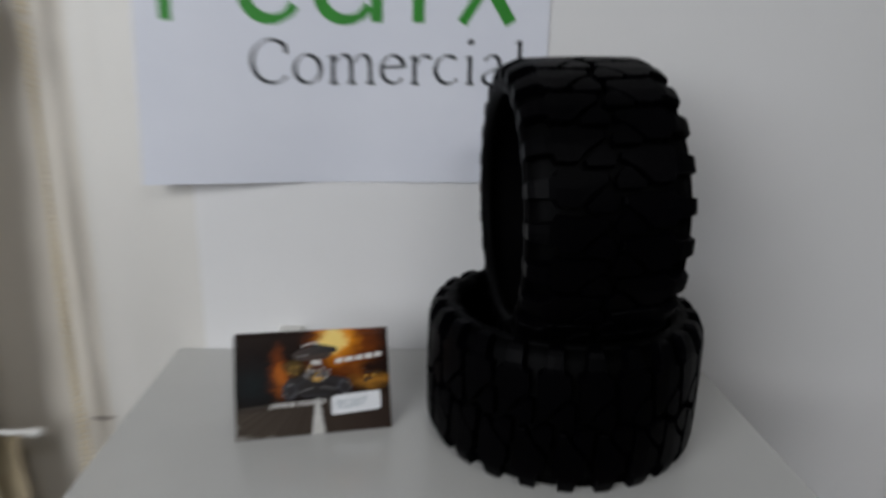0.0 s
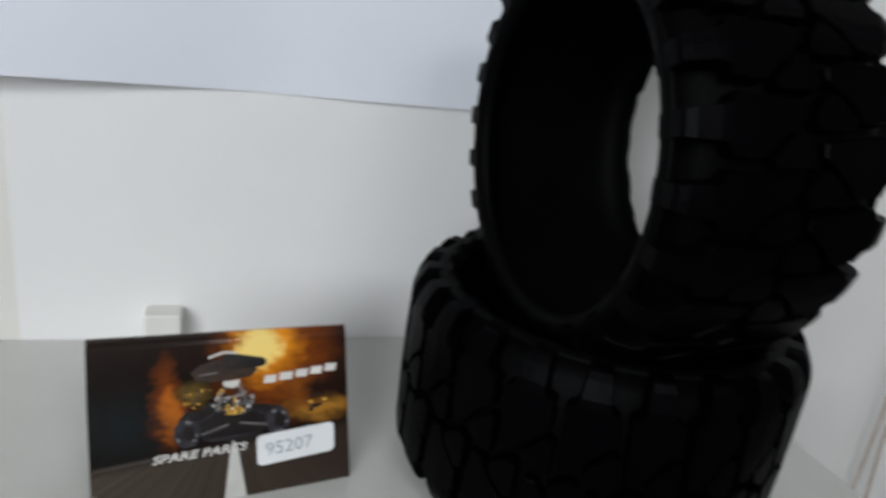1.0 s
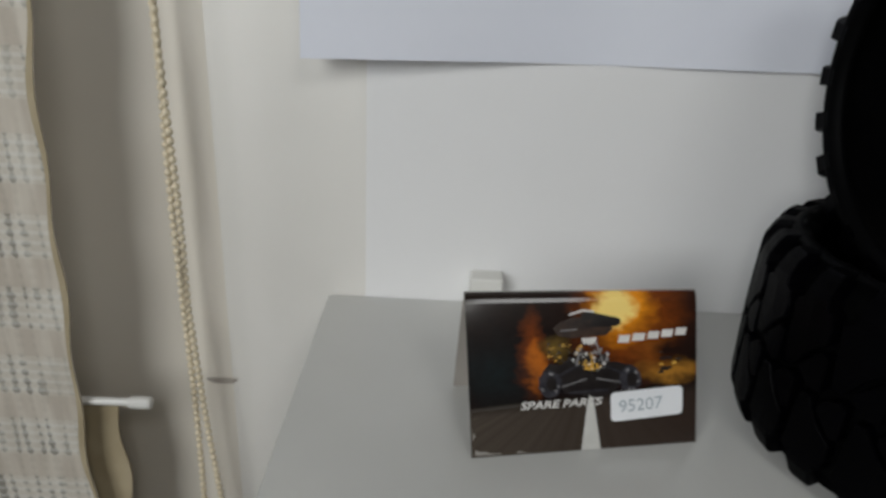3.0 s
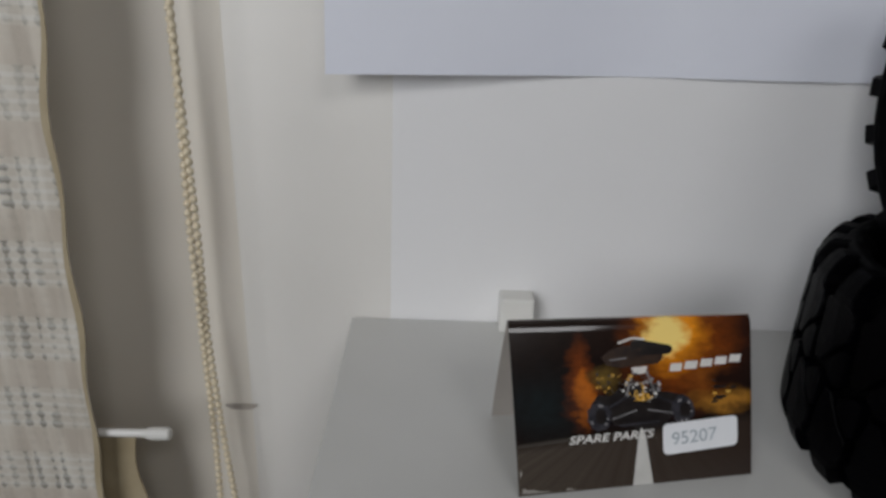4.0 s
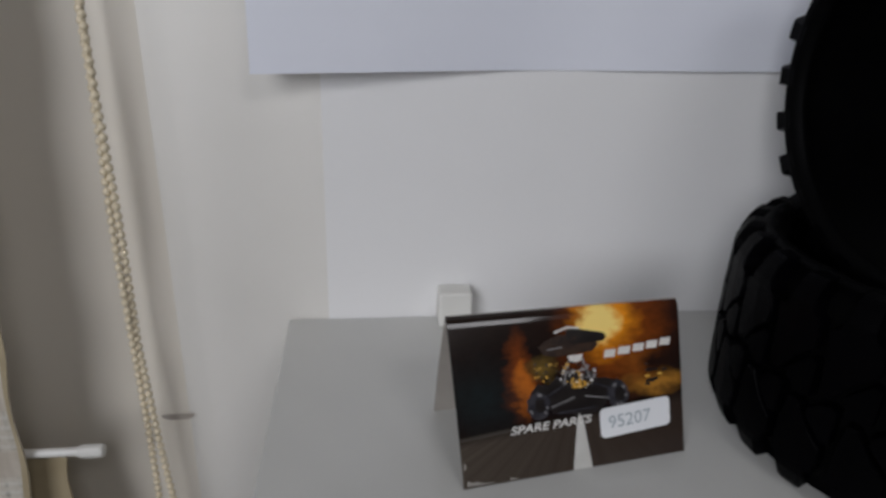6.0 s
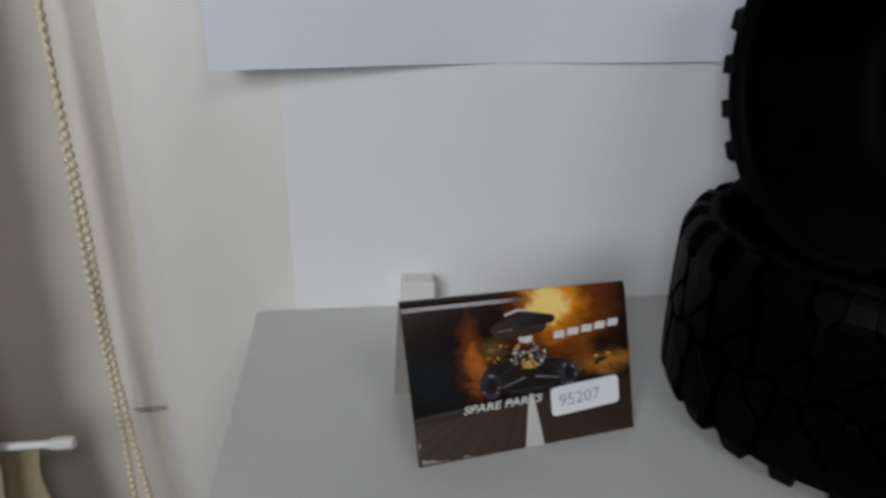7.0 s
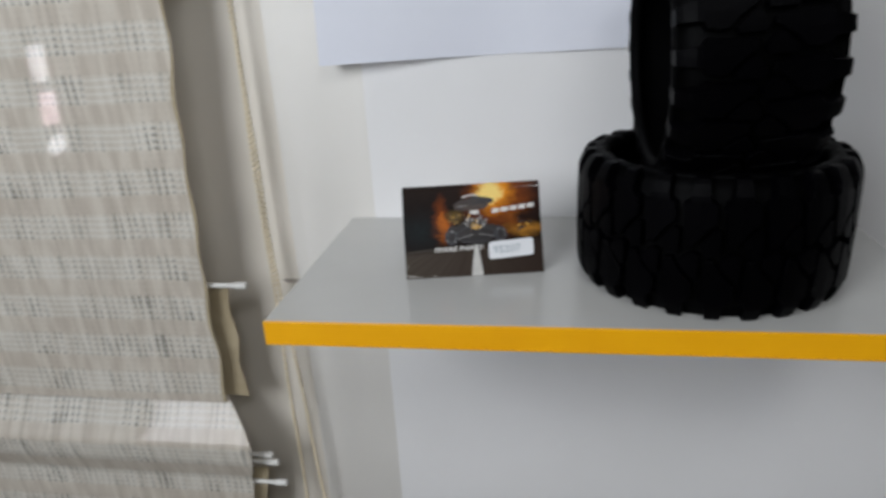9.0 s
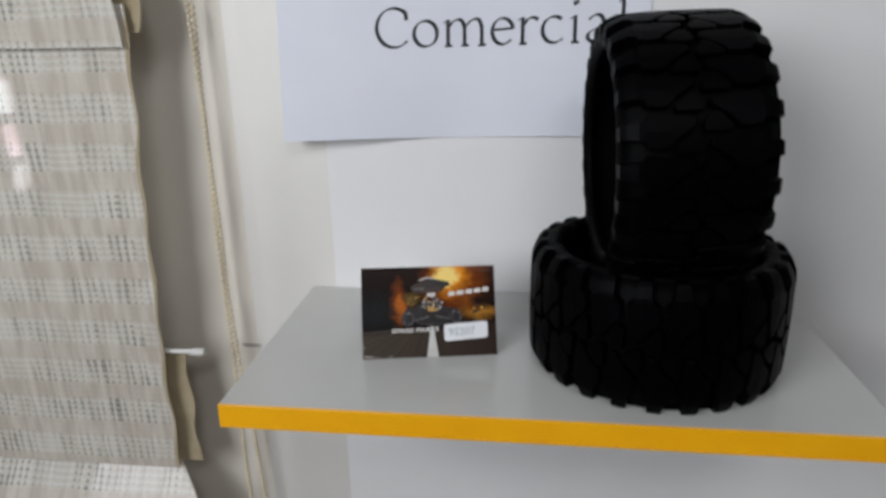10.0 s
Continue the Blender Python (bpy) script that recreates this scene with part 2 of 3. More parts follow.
def woven():
    """Beige woven paper-yarn blind: broad bands, white weft threads and short dark dashes."""
    m, nt, p = blank("beige_woven_blind")
    tc = node(nt, "ShaderNodeTexCoord")
    pos = node(nt, "ShaderNodeSeparateXYZ")
    nt.links.new(tc.outputs["Object"], pos.inputs[0])
    wob = node(nt, "ShaderNodeTexNoise", Scale=9.0, Detail=2.0)
    nt.links.new(tc.outputs["Object"], wob.inputs["Vector"])
    z = math_node(nt, 'ADD', pos.outputs[2], math_node(nt, 'MULTIPLY', wob.outputs["Fac"], 0.006))
    # three white weft threads close together every 38 mm
    ph = math_node(nt, 'FRACT', math_node(nt, 'DIVIDE', z, 0.038))
    thread = None
    for c in (0.08, 0.22, 0.36, 0.50):
        hit = math_node(nt, 'LESS_THAN', math_node(nt, 'ABSOLUTE', math_node(nt, 'SUBTRACT', ph, c)), 0.026)
        thread = hit if thread is None else math_node(nt, 'MAXIMUM', thread, hit)
    group = math_node(nt, 'LESS_THAN', ph, 0.60)

    def streaks(sx, sz, detail):
        mp = nt.nodes.new("ShaderNodeMapping")
        mp.inputs["Scale"].default_value = (sx, 1, sz)
        nt.links.new(tc.outputs["Object"], mp.inputs["Vector"])
        nz = node(nt, "ShaderNodeTexNoise", Scale=1.0, Detail=detail)
        nt.links.new(mp.outputs["Vector"], nz.inputs["Vector"])
        return nz.outputs["Fac"]
    patch, vo, grain = streaks(26, 7, 2.0), streaks(110, 18, 2.0), streaks(700, 900, 1.0)
    # dark gaps in upright rows between the threads
    ripple = math_node(nt, 'SINE', math_node(nt, 'ADD', math_node(nt, 'MULTIPLY', pos.outputs[0], 2 * math.pi / 0.0068), math_node(nt, 'MULTIPLY', vo, 9.0)))
    row = math_node(nt, 'SINE', math_node(nt, 'MULTIPLY', math_node(nt, 'ADD', ph, 0.115), 2 * math.pi / 0.14))
    hole = math_node(nt, 'ADD', math_node(nt, 'ADD', ripple, math_node(nt, 'MULTIPLY', row, 0.5)), math_node(nt, 'MULTIPLY', math_node(nt, 'SUBTRACT', streaks(60, 45, 2.0), 0.5), 3.5))
    soft = nt.nodes.new("ShaderNodeMapRange")
    soft.inputs["From Min"].default_value, soft.inputs["From Max"].default_value = 0.25, 1.0
    nt.links.new(hole, soft.inputs["Value"])
    gate = nt.nodes.new("ShaderNodeMapRange")
    gate.inputs["From Min"].default_value, gate.inputs["From Max"].default_value = 0.32, 0.60
    nt.links.new(patch, gate.inputs["Value"])
    dash = math_node(nt, 'MULTIPLY', math_node(nt, 'MULTIPLY', soft.outputs["Result"], gate.outputs["Result"]), math_node(nt, 'ADD', math_node(nt, 'MULTIPLY', group, 0.58), 0.08))
    long = nt.nodes.new("ShaderNodeMapRange")
    long.inputs["From Min"].default_value, long.inputs["From Max"].default_value = 0.40, 0.62
    nt.links.new(vo, long.inputs["Value"])
    plain = mix(nt, long.outputs["Result"], (0.60, 0.53, 0.445), (0.79, 0.73, 0.635))
    knit = mix(nt, long.outputs["Result"], (0.68, 0.63, 0.545), (0.84, 0.80, 0.715))
    base = mix(nt, group, plain, knit)
    base = mix(nt, math_node(nt, 'MULTIPLY', grain, 0.4), base, (0.70, 0.655, 0.58))
    col = mix(nt, dash, base, (0.17, 0.165, 0.14))
    col = mix(nt, math_node(nt, 'MULTIPLY', math_node(nt, 'MULTIPLY', thread, math_node(nt, 'ADD', vo, 0.2)), 0.70), col, (0.88, 0.87, 0.82))
    nt.links.new(col, p.inputs["Base Color"])
    p.inputs["Roughness"].default_value = 0.6
    bp = node(nt, "ShaderNodeBump", Strength=0.5, Distance=0.0008)
    nt.links.new(math_node(nt, 'ADD', thread, math_node(nt, 'MULTIPLY', grain, 0.7)), bp.inputs["Height"])
    nt.links.new(bp.outputs["Normal"], p.inputs["Normal"])
    p.inputs["Coat Weight"].default_value = 0.6
    p.inputs["Coat Roughness"].default_value = 0.04
    glow = node(nt, "ShaderNodeBsdfTranslucent")
    nt.links.new(col, glow.inputs["Color"])
    both = nt.nodes.new("ShaderNodeMixShader")
    both.inputs[0].default_value = 0.1
    nt.links.new(p.outputs[0], both.inputs[1])
    nt.links.new(glow.outputs[0], both.inputs[2])
    # and the open weave some more, most of it in the gaps
    gap = node(nt, "ShaderNodeBsdfTransparent")
    loose = nt.nodes.new("ShaderNodeMixShader")
    nt.links.new(math_node(nt, 'ADD', math_node(nt, 'MULTIPLY', dash, 0.25), 0.24), loose.inputs[0])
    nt.links.new(both.outputs[0], loose.inputs[1])
    nt.links.new(gap.outputs[0], loose.inputs[2])
    nt.links.new(loose.outputs[0], nt.nodes["Material Output"].inputs["Surface"])
    return m


def daylight(name, colour, strength):
    m, nt, p = blank(name)
    p.inputs["Base Color"].default_value = (0.8, 0.8, 0.8, 1)
    p.inputs["Emission Color"].default_value = (*colour, 1)
    p.inputs["Emission Strength"].default_value = strength
    return m


M_DAY = daylight("overcast_daylight", (0.93, 0.97, 1.0), 26.0)
# pink only to tint the middle of the blind's reflection
M_PINK = daylight("pink_panel_glow", (1.0, 0.80, 0.86), 22.0)
M_ART = card_art()
M_BLIND = woven()

# ---------------------------------------------------------------- builders


def thing(name, at=(0, 0, 0), label="", category="", group="", kind=""):
    ob = new(name)
    ob.location = at
    ob.empty_display_size = 0.02
    return tagged(ob, label, category, group, kind)


def mesh_of(name, bm, material, smooth=False):
    me = bpy.data.meshes.new(name)
    bmesh.ops.recalc_face_normals(bm, faces=bm.faces)
    if smooth:
        for f in bm.faces:
            f.smooth = True
    bm.to_mesh(me)
    bm.free()
    me.materials.append(material)
    return me


def part(name, bm, material, parent=None, label="", smooth=False):
    ob = new(name, mesh_of(name, bm, material, smooth))
    if parent is not None:
        ob.parent = parent
    if label:
        ob["label"] = label
    return ob


def box(x0, x1, y0, y1, z0, z1, bevel=0.0, seg=2):
    bm = bmesh.new()
    bmesh.ops.create_cube(bm, size=1.0)
    bmesh.ops.transform(bm, matrix=Matrix.Translation(((x0 + x1) / 2, (y0 + y1) / 2, (z0 + z1) / 2)) @ Matrix.Diagonal((x1 - x0, y1 - y0, z1 - z0, 1)), verts=bm.verts)
    if bevel:
        bmesh.ops.bevel(bm, geom=bm.edges[:], offset=bevel, segments=seg, affect='EDGES', profile=0.5)
    return bm


def column(profile, z0, z1, steps=1):
    """Outline in x and y, drawn upright from z0 to z1."""
    bm = bmesh.new()
    rows = []
    for k in range(steps + 1):
        z = z0 + (z1 - z0) * k / steps
        rows.append([bm.verts.new((x, y, z)) for x, y in profile])
    for a, b in zip(rows, rows[1:]):
        for i in range(len(a)):
            j = (i + 1) % len(a)
            bm.faces.new((a[i], a[j], b[j], b[i]))
    bm.faces.new(rows[0][::-1])
    bm.faces.new(rows[-1])
    return bm


def tube(points, radius, sides=8, closed_ends=True):
    """A round cord along the points."""
    bm = bmesh.new()
    rings = []
    pts = [Vector(p) for p in points]
    for i, p in enumerate(pts):
        d = (pts[min(i + 1, len(pts) - 1)] - pts[max(i - 1, 0)]).normalized()
        u = d.orthogonal().normalized() if abs(d.y) > 0.99 else d.cross(Vector((0, 1, 0))).normalized()
        v = d.cross(u)
        r = radius[i] if isinstance(radius, (list, tuple)) else radius
        rings.append([bm.verts.new(p + (u * math.cos(a) + v * math.sin(a)) * r) for a in [2 * math.pi * k / sides for k in range(sides)]])
    for a, b in zip(rings, rings[1:]):
        for k in range(sides):
            bm.faces.new((a[k], a[(k + 1) % sides], b[(k + 1) % sides], b[k]))
    if closed_ends:
        bm.faces.new(rings[0][::-1])
        bm.faces.new(rings[-1])
    return bm


def text_mesh(body, width, height=None, bold=0.0, shear=0.0):
    """Flat lettering as a bmesh in x and y, its lower left corner at 0, scaled to that width."""
    cu = bpy.data.curves.new("lettering", 'FONT')
    cu.body, cu.offset, cu.shear, cu.resolution_u = body, bold, shear, 4
    ob = bpy.data.objects.new("lettering", cu)
    scene.collection.objects.link(ob)
    me = bpy.data.meshes.new_from_object(ob.evaluated_get(bpy.context.evaluated_depsgraph_get()))
    bpy.data.objects.remove(ob)
    bm = bmesh.new()
    bm.from_mesh(me)
    xs, ys = [v.co.x for v in bm.verts], [v.co.y for v in bm.verts]
    s = width / (max(xs) - min(xs))
    t = s if height is None else height / (max(ys) - min(ys))
    x0, y0 = min(xs), (0 if height is None else min(ys))
    for v in bm.verts:
        v.co = ((v.co.x - x0) * s, (v.co.y - y0) * t, 0)
    return bm


# ---------------------------------------------------------------- room
def wall_with_opening(name, axis, at, out, a0, a1, z0, z1, hole):
    """Wall across x (axis 0) or along y (axis 1) with one opening, from the face 'at' out to 'out'."""
    h0, h1, hz0, hz1 = hole
    root = thing(name, kind="structure", label="unseen dark room wall with a window opening", category="wall")
    for p0, p1, q0, q1 in ((a0, h0, z0, z1), (h1, a1, z0, z1), (h0, h1, z0, hz0), (h0, h1, hz1, z1)):
        lo, hi = min(at, out), max(at, out)
        bm = box(p0, p1, lo, hi, q0, q1) if axis == 0 else box(lo, hi, p0, p1, q0, q1)
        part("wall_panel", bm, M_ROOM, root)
    return root


def window_unit(name, x, y0, y1, z0, z1, side):
    root = thing(name, (x, (y0 + y1) / 2, z0), kind="structure", label="white framed window in the side wall", category="window")
    w, h, t = (y1 - y0), (z1 - z0), 0.05
    for a0, a1, b0, b1 in ((-w / 2, w / 2, 0, t), (-w / 2, w / 2, h - t, h), (-w / 2, -w / 2 + t, t, h - t), (w / 2 - t, w / 2, t, h - t), (-t / 2, t / 2, t, h - t)):
        part("window_frame", box(side * 0.04 - 0.02, side * 0.04 + 0.02, a0, a1, b0, b1, 0.004), M_ROD, root)
    return root


def build_room():
    tagged(part("floor", box(XL - 0.2, XR + 0.2, YB - 0.2, 0.25, FLOOR - 0.1, FLOOR), M_FLOOR), "unseen tiled room floor", "floor", kind="structure")
    tagged(part("ceiling", box(XL - 0.2, XR + 0.2, YB - 0.2, 0.25, CEIL, CEIL + 0.1), M_ROOM), "unseen dark room ceiling", "ceiling", kind="structure")
    west = thing("wall_west", kind="structure", label="unseen dark room wall with two window openings", category="wall")
    for y0, y1, z0, z1 in ((YB, -2.1, FLOOR, CEIL), (-1.08, 0.2, FLOOR, 0.15), (-2.1, -1.85, 0.15, CEIL), (-0.80, 0.2, 0.15, CEIL), (-1.85, -0.80, 1.18, CEIL), (-2.1, -1.08, 0.115, 0.15),
                           (-2.1, -1.165, -0.165, 0.115), (-1.096, -1.08, -0.165, 0.115), (-2.1, -1.08, FLOOR, -0.165)):
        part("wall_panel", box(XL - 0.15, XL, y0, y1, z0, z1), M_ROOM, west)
    window_unit("window_1", XL, -1.85, -0.80, 0.15, 1.18, -1)
    # unseen glowing slit, placed and sized to give the reflection on the blind
    slit = thing("window_3", (XL, -1.1305, -0.165), kind="structure", label="narrow window with white horizontal shutter slats", category="window")
    # three lights between rails, each behind four thin slats
    for z0, z1, glow in ((0.002, 0.056, M_DAY), (0.084, 0.166, M_PINK), (0.194, 0.278, M_DAY)):
        part("daylight", box(-0.024, -0.014, -0.0344, 0.0344, z0, z1), glow, slit, "glowing panel behind the slats")
        for k in range(4):
            z = z0 + (z1 - z0) * (k + 0.7) / 4
            part("slat", box(-0.009, -0.003, -0.0345, 0.0345, z, z + 0.0065), M_ROD, slit)
    for z0, z1 in ((0.056, 0.084), (0.166, 0.194)):
        part("rail", box(-0.030, -0.004, -0.0344, 0.0344, z0, z1), M_ROD, slit)
    wall_with_opening("wall_east", 1, XR, XR + 0.15, YB, 0.2, FLOOR, CEIL, (-2.2, -1.6, 0.3, 1.0))
    window_unit("window_2", XR, -2.2, -1.6, 0.3, 1.0, 1)
    tagged(part("wall_south", box(XL, XR, YB - 0.15, YB, FLOOR, CEIL), M_ROOM), "unseen dark room wall", "wall", kind="structure")
    # wall behind the shelf, butting on the casing of the window
    tagged(part("wall_north", box(0.0205, XR, WALL, 0.2, FLOOR, CEIL), M_WALL), "white painted plaster wall behind the shelf", "wall", kind="structure")
    # moulded casing: a shallow hollow, a bead, a groove, then the flat that the blind hangs before
    prof = [(0.030, 0.19), (0.030, -0.0026), (0.0205, -0.0026), (0.0170, -0.0024), (0.011, -0.0014), (0.002, 0.0000), (-0.012, 0.0008), (-0.022, 0.0004), (-0.032, 0.0004), (-0.040, 0.0010),
            (-0.046, 0.0022), (-0.050, 0.0026), (-0.055, 0.0022), (-0.062, 0.0021), (-0.066, 0.0040), (-0.066, 0.19)]
    tagged(part("window_casing", column(prof, FLOOR, CEIL), M_CASING, smooth=True), "cream painted moulded window casing", "trim", kind="structure")
    flat = [(-0.057, 0.19), (-0.057, 0.0030), (-0.060, 0.0019), (-0.065, 0.0012), (-0.072, 0.0010), (-0.200, 0.002), (XL, 0.002), (XL, 0.19)]
    tagged(part("window_surround", column(flat, FLOOR, CEIL), M_FRAME, smooth=True), "flat beige window surround behind the blind, colour lightened against its shade", "trim", kind="structure")
    ceiling_panel = thing("ceiling_light", (0.58, -1.6, CEIL), "wide white ceiling light panel", "lamp")
    part("frame", box(-0.28, 0.28, -0.33, 0.33, -0.035, 0.0, 0.004), M_ROD, ceiling_panel)


build_room()

# the batten rod's shadow, painted as a brown patch behind the chain
M_ROD_SHADE = surface("brown_rod_shade", (0.36, 0.31, 0.27), (0.50, 0.46, 0.41), 0.6, 200, 600, 0.05)
shade_bm = bmesh.new()
shade_bm.faces.new([shade_bm.verts.new((-0.0655 + 0.0085 * math.cos(a) * (1 + 0.15 * math.sin(3 * a)), 0.0004 - 0.0001 * math.sin(a), -0.0625 + 0.0026 * math.sin(a) * (1 + 0.2 * math.cos(2 * a)))) for a in [2 * math.pi * k / 24 for k in range(24)]])
part("rod_shadow_patch", shade_bm, M_ROD_SHADE, bpy.data.objects["window_surround"], "brown patch painted as the batten rod's shadow")


# ---------------------------------------------------------------- shelf
SHELF_L, SHELF_R, SHELF_Y, SHELF_T = 0.0, 0.395, -0.2, 0.0155


def build_shelf():
    root = thing("wall_shelf", (SHELF_L, WALL, 0), "white melamine wall shelf with a yellow front edge", "shelf")
    w, d = SHELF_R - SHELF_L, SHELF_Y - WALL
    part("board", box(0, w, d + 0.001, -0.0005, -SHELF_T, 0, 0.0004, 1), M_SHELF, root)
    part("edge_band", box(-0.0002, w + 0.0002, d - 0.0008, d + 0.001, -SHELF_T - 0.0002, 0.0002, 0.0005, 2), M_EDGE, root, "bright yellow edge band")


build_shelf()

br = thing("wall_bracket", (0.0868, WALL, 0), "small white plastic bracket on the wall above the shelf", "bracket")
part("body", box(-0.0088, 0.0088, -0.013, 0.0, 0.0002, 0.0195, 0.0012), M_BLOCK, br)


# ---------------------------------------------------------------- tyres
TR, TW, TB = 0.0820, 0.0408, 0.0632     # outer radius, half width, bead radius
PITCHES = 24


def crown(u):
    """Outer radius over the half width: flat tread that rolls off to the shoulder."""
    a = abs(u)
    return TR * (1 - 0.012 * a * a - (0.056 * max(0, a - 0.72) / 0.28 * max(0, a - 0.72) / 0.28))


def carcass():
    out = [(u, crown(u) - d) for u, d in ((-0.93, 0.0084), (-0.8, 0.0074), (-0.6, 0.005), (-0.3, 0.005), (0, 0.005), (0.3, 0.005), (0.6, 0.005), (0.8, 0.0074), (0.93, 0.0084))]
    wall_side = [(0.965, 0.0718), (0.992, 0.0712), (1.012, 0.0698), (1.012, 0.0682), (0.995, 0.0662), (0.968, 0.0648), (0.93, TB), (0.88, 0.0626), (0.86, 0.0640)]
    inner = [(u, crown(u) - 0.0098) for u in (0.82, 0.6, 0.3, 0, -0.3, -0.6, -0.82)]
    other = [(-u, r) for u, r in reversed(wall_side)]
    prof = out + wall_side + inner + other
    n = 120
    rng = random.Random(7)
    bm = bmesh.new()
    rows, nub = [], 0.0
    for k in range(n):
        a = 2 * math.pi * k / n
        if k % 3 == 0:
            nub = rng.choice([0.0, 0.0006, 0.0016, 0.0024])
        # random nubs round one bead, shaped to narrow the opening in the camera's view
        rows.append([bm.verts.new(((r - nub * (u > 0.8 and r < 0.0655)) * math.cos(a), (r - nub * (u > 0.8 and r < 0.0655)) * math.sin(a), u * TW)) for u, r in prof])
    for k in range(n):
        a, b = rows[k], rows[(k + 1) % n]
        for i in range(len(prof)):
            j = (i + 1) % len(prof)
            bm.faces.new((a[i], a[j], b[j], b[i]))
    return mesh_of("carcass", bm, M_RUBBER, True)


def lug(stations, along, name, mirror=False):
    """A tread block as a strip of stations. Along "u": (u, v_low, v_high); along "v": (v, u_low, u_high)."""
    step = 2 * math.pi / PITCHES
    sign = -1 if mirror else 1
    rows = []
    for s, lo, hi in stations:
        mid = (lo + hi) / 2
        rows.append([(sign * s, v) for v in (lo, mid, hi)] if along == "u" else [(sign * u, s) for u in (lo, mid, hi)])
    flat = [p for row in rows for p in row]
    cu, cv = sum(p[0] for p in flat) / len(flat), sum(p[1] for p in flat) / len(flat)
    bm = bmesh.new()

    def at(p, grow, drop):
        u, v = cu + (p[0] - cu) * grow, cv + (p[1] - cv) * grow
        r = crown(u) - drop
        return bm.verts.new((r * math.cos(v * step), r * math.sin(v * step), u * TW))
    top = [[at(p, 0.955, 0.0) for p in row] for row in rows]
    for a, b in zip(top, top[1:]):
        for i in (0, 1):
            bm.faces.new((a[i], a[i + 1], b[i + 1], b[i]))

    def rim(g):
        return [g[0][0], g[0][1], g[0][2]] + [row[2] for row in g[1:-1]] + [g[-1][2], g[-1][1], g[-1][0]] + [row[0] for row in g[-2:0:-1]]
    edge = rim(top)
    mid, low = [[at(p, k, d) for p in rim(rows)] for k, d in ((0.992, 0.0007), (1.0, 0.0098))]
    for a, b in ((edge, mid), (mid, low)):
        for i in range(len(a)):
            j = (i + 1) % len(a)
            bm.faces.new((a[i], a[j], b[j], b[i]))
    return mesh_of(name, bm, M_LUG)


# shoulder block: a tooth over the edge, a kinked flank and a slanting inner end; then the interlocking block of the middle
SIDE = [(-1.01, 0.30, 0.68), (-0.95, 0.28, 0.70), (-0.80, 0.26, 0.72), (-0.72, 0.22, 0.76), (-0.68, 0.08, 0.92), (-0.62, 0.07, 0.91), (-0.56, 0.11, 0.95), (-0.43, 0.12, 0.93), (-0.30, 0.13, 0.66), (-0.19, 0.16, 0.52), (-0.08, 0.20, 0.38)]
MIDDLE = [(0.56, -0.17, -0.09), (0.74, -0.27, -0.01), (0.90, -0.36, 0.02), (1.04, -0.33, -0.01)]


def build_tyre(label):
    root = thing("rubber_tyre", label=label, category="tyre", group="stacked tyres")
    ob = new("carcass", carcass())
    ob.parent = root
    meshes = []
    for stations, along in ((SIDE, "u"), (MIDDLE, "v")):
        meshes.append((lug(stations, along, "tread_lug"), 0.0))
        # the other half of the tread mirrors this one, half a pitch on
        meshes.append((lug(stations, along, "tread_lug", True), 0.5))
    for me, off in meshes:
        for k in range(PITCHES):
            o = new("tread_lug", me)
            o.parent = root
            o.rotation_euler = (0, 0, 2 * math.pi * (k + off) / PITCHES)
    return root


tyre = build_tyre("black knobbly rubber model tyre lying flat on the shelf")
tyre.matrix_basis = Matrix.Translation((0.2698, -0.1113, TW))
upper = copy_thing(tyre, Matrix.Translation((0.2684, -0.1124, 0.1410)) @ Matrix.Rotation(0.05, 4, 'Z') @ Matrix.Rotation(radians(90 - 1.9), 4, 'Y') @ Matrix.Rotation(radians(5), 4, 'Z'))
tagged(upper, "black knobbly rubber model tyre standing upright on the other tyre")


# ---------------------------------------------------------------- header card
C00, C10 = Vector((0.0755, -0.1360, 0.0003)), Vector((0.1665, -0.1205, 0.0003))
C01, C11 = Vector((0.0700, -0.1065, 0.0562)), Vector((0.1625, -0.1000, 0.0588))
B00, B10 = Vector((0.0690, -0.0872, 0.0003)), Vector((0.1605, -0.0800, 0.0003))


def on_card(u, v, lift=0.0):
    """Point on the card's front: u across, v up, lift off the print."""
    p = C00.lerp(C10, u).lerp(C01.lerp(C11, u), v)
    p = p + Vector((0, -1, 0.45)) * (0.0010 * math.sin(math.pi * v) * (1 - 0.5 * u))
    if v > 0.93:
        p = p + Vector((0, 1, -0.55)) * (0.0016 * ((v - 0.93) / 0.07) ** 2)
    n = (C10 - C00).cross(C01 - C00).normalized()
    return p + n * lift


def card_shape(points, lift, t=0.00012):
    """A thin printed or stuck-on patch, its outline given over the card."""
    bm = bmesh.new()
    a = [bm.verts.new(on_card(u, v, lift)) for u, v in points]
    b = [bm.verts.new(on_card(u, v, lift - t)) for u, v in points]
    bmesh.ops.triangulate(bm, faces=[bm.faces.new(a)])
    for i in range(len(a)):
        j = (i + 1) % len(a)
        bm.faces.new((a[i], b[i], b[j], a[j]))
    return bm


def oval(cu, cv, ru, rv, n=20, jag=0.0, rng=None):
    return [(cu + ru * math.cos(2 * math.pi * k / n) * (1 + (rng.uniform(-jag, jag) if rng else 0)),
             cv + rv * math.sin(2 * math.pi * k / n) * (1 + (rng.uniform(-jag, jag) if rng else 0))) for k in range(n)]


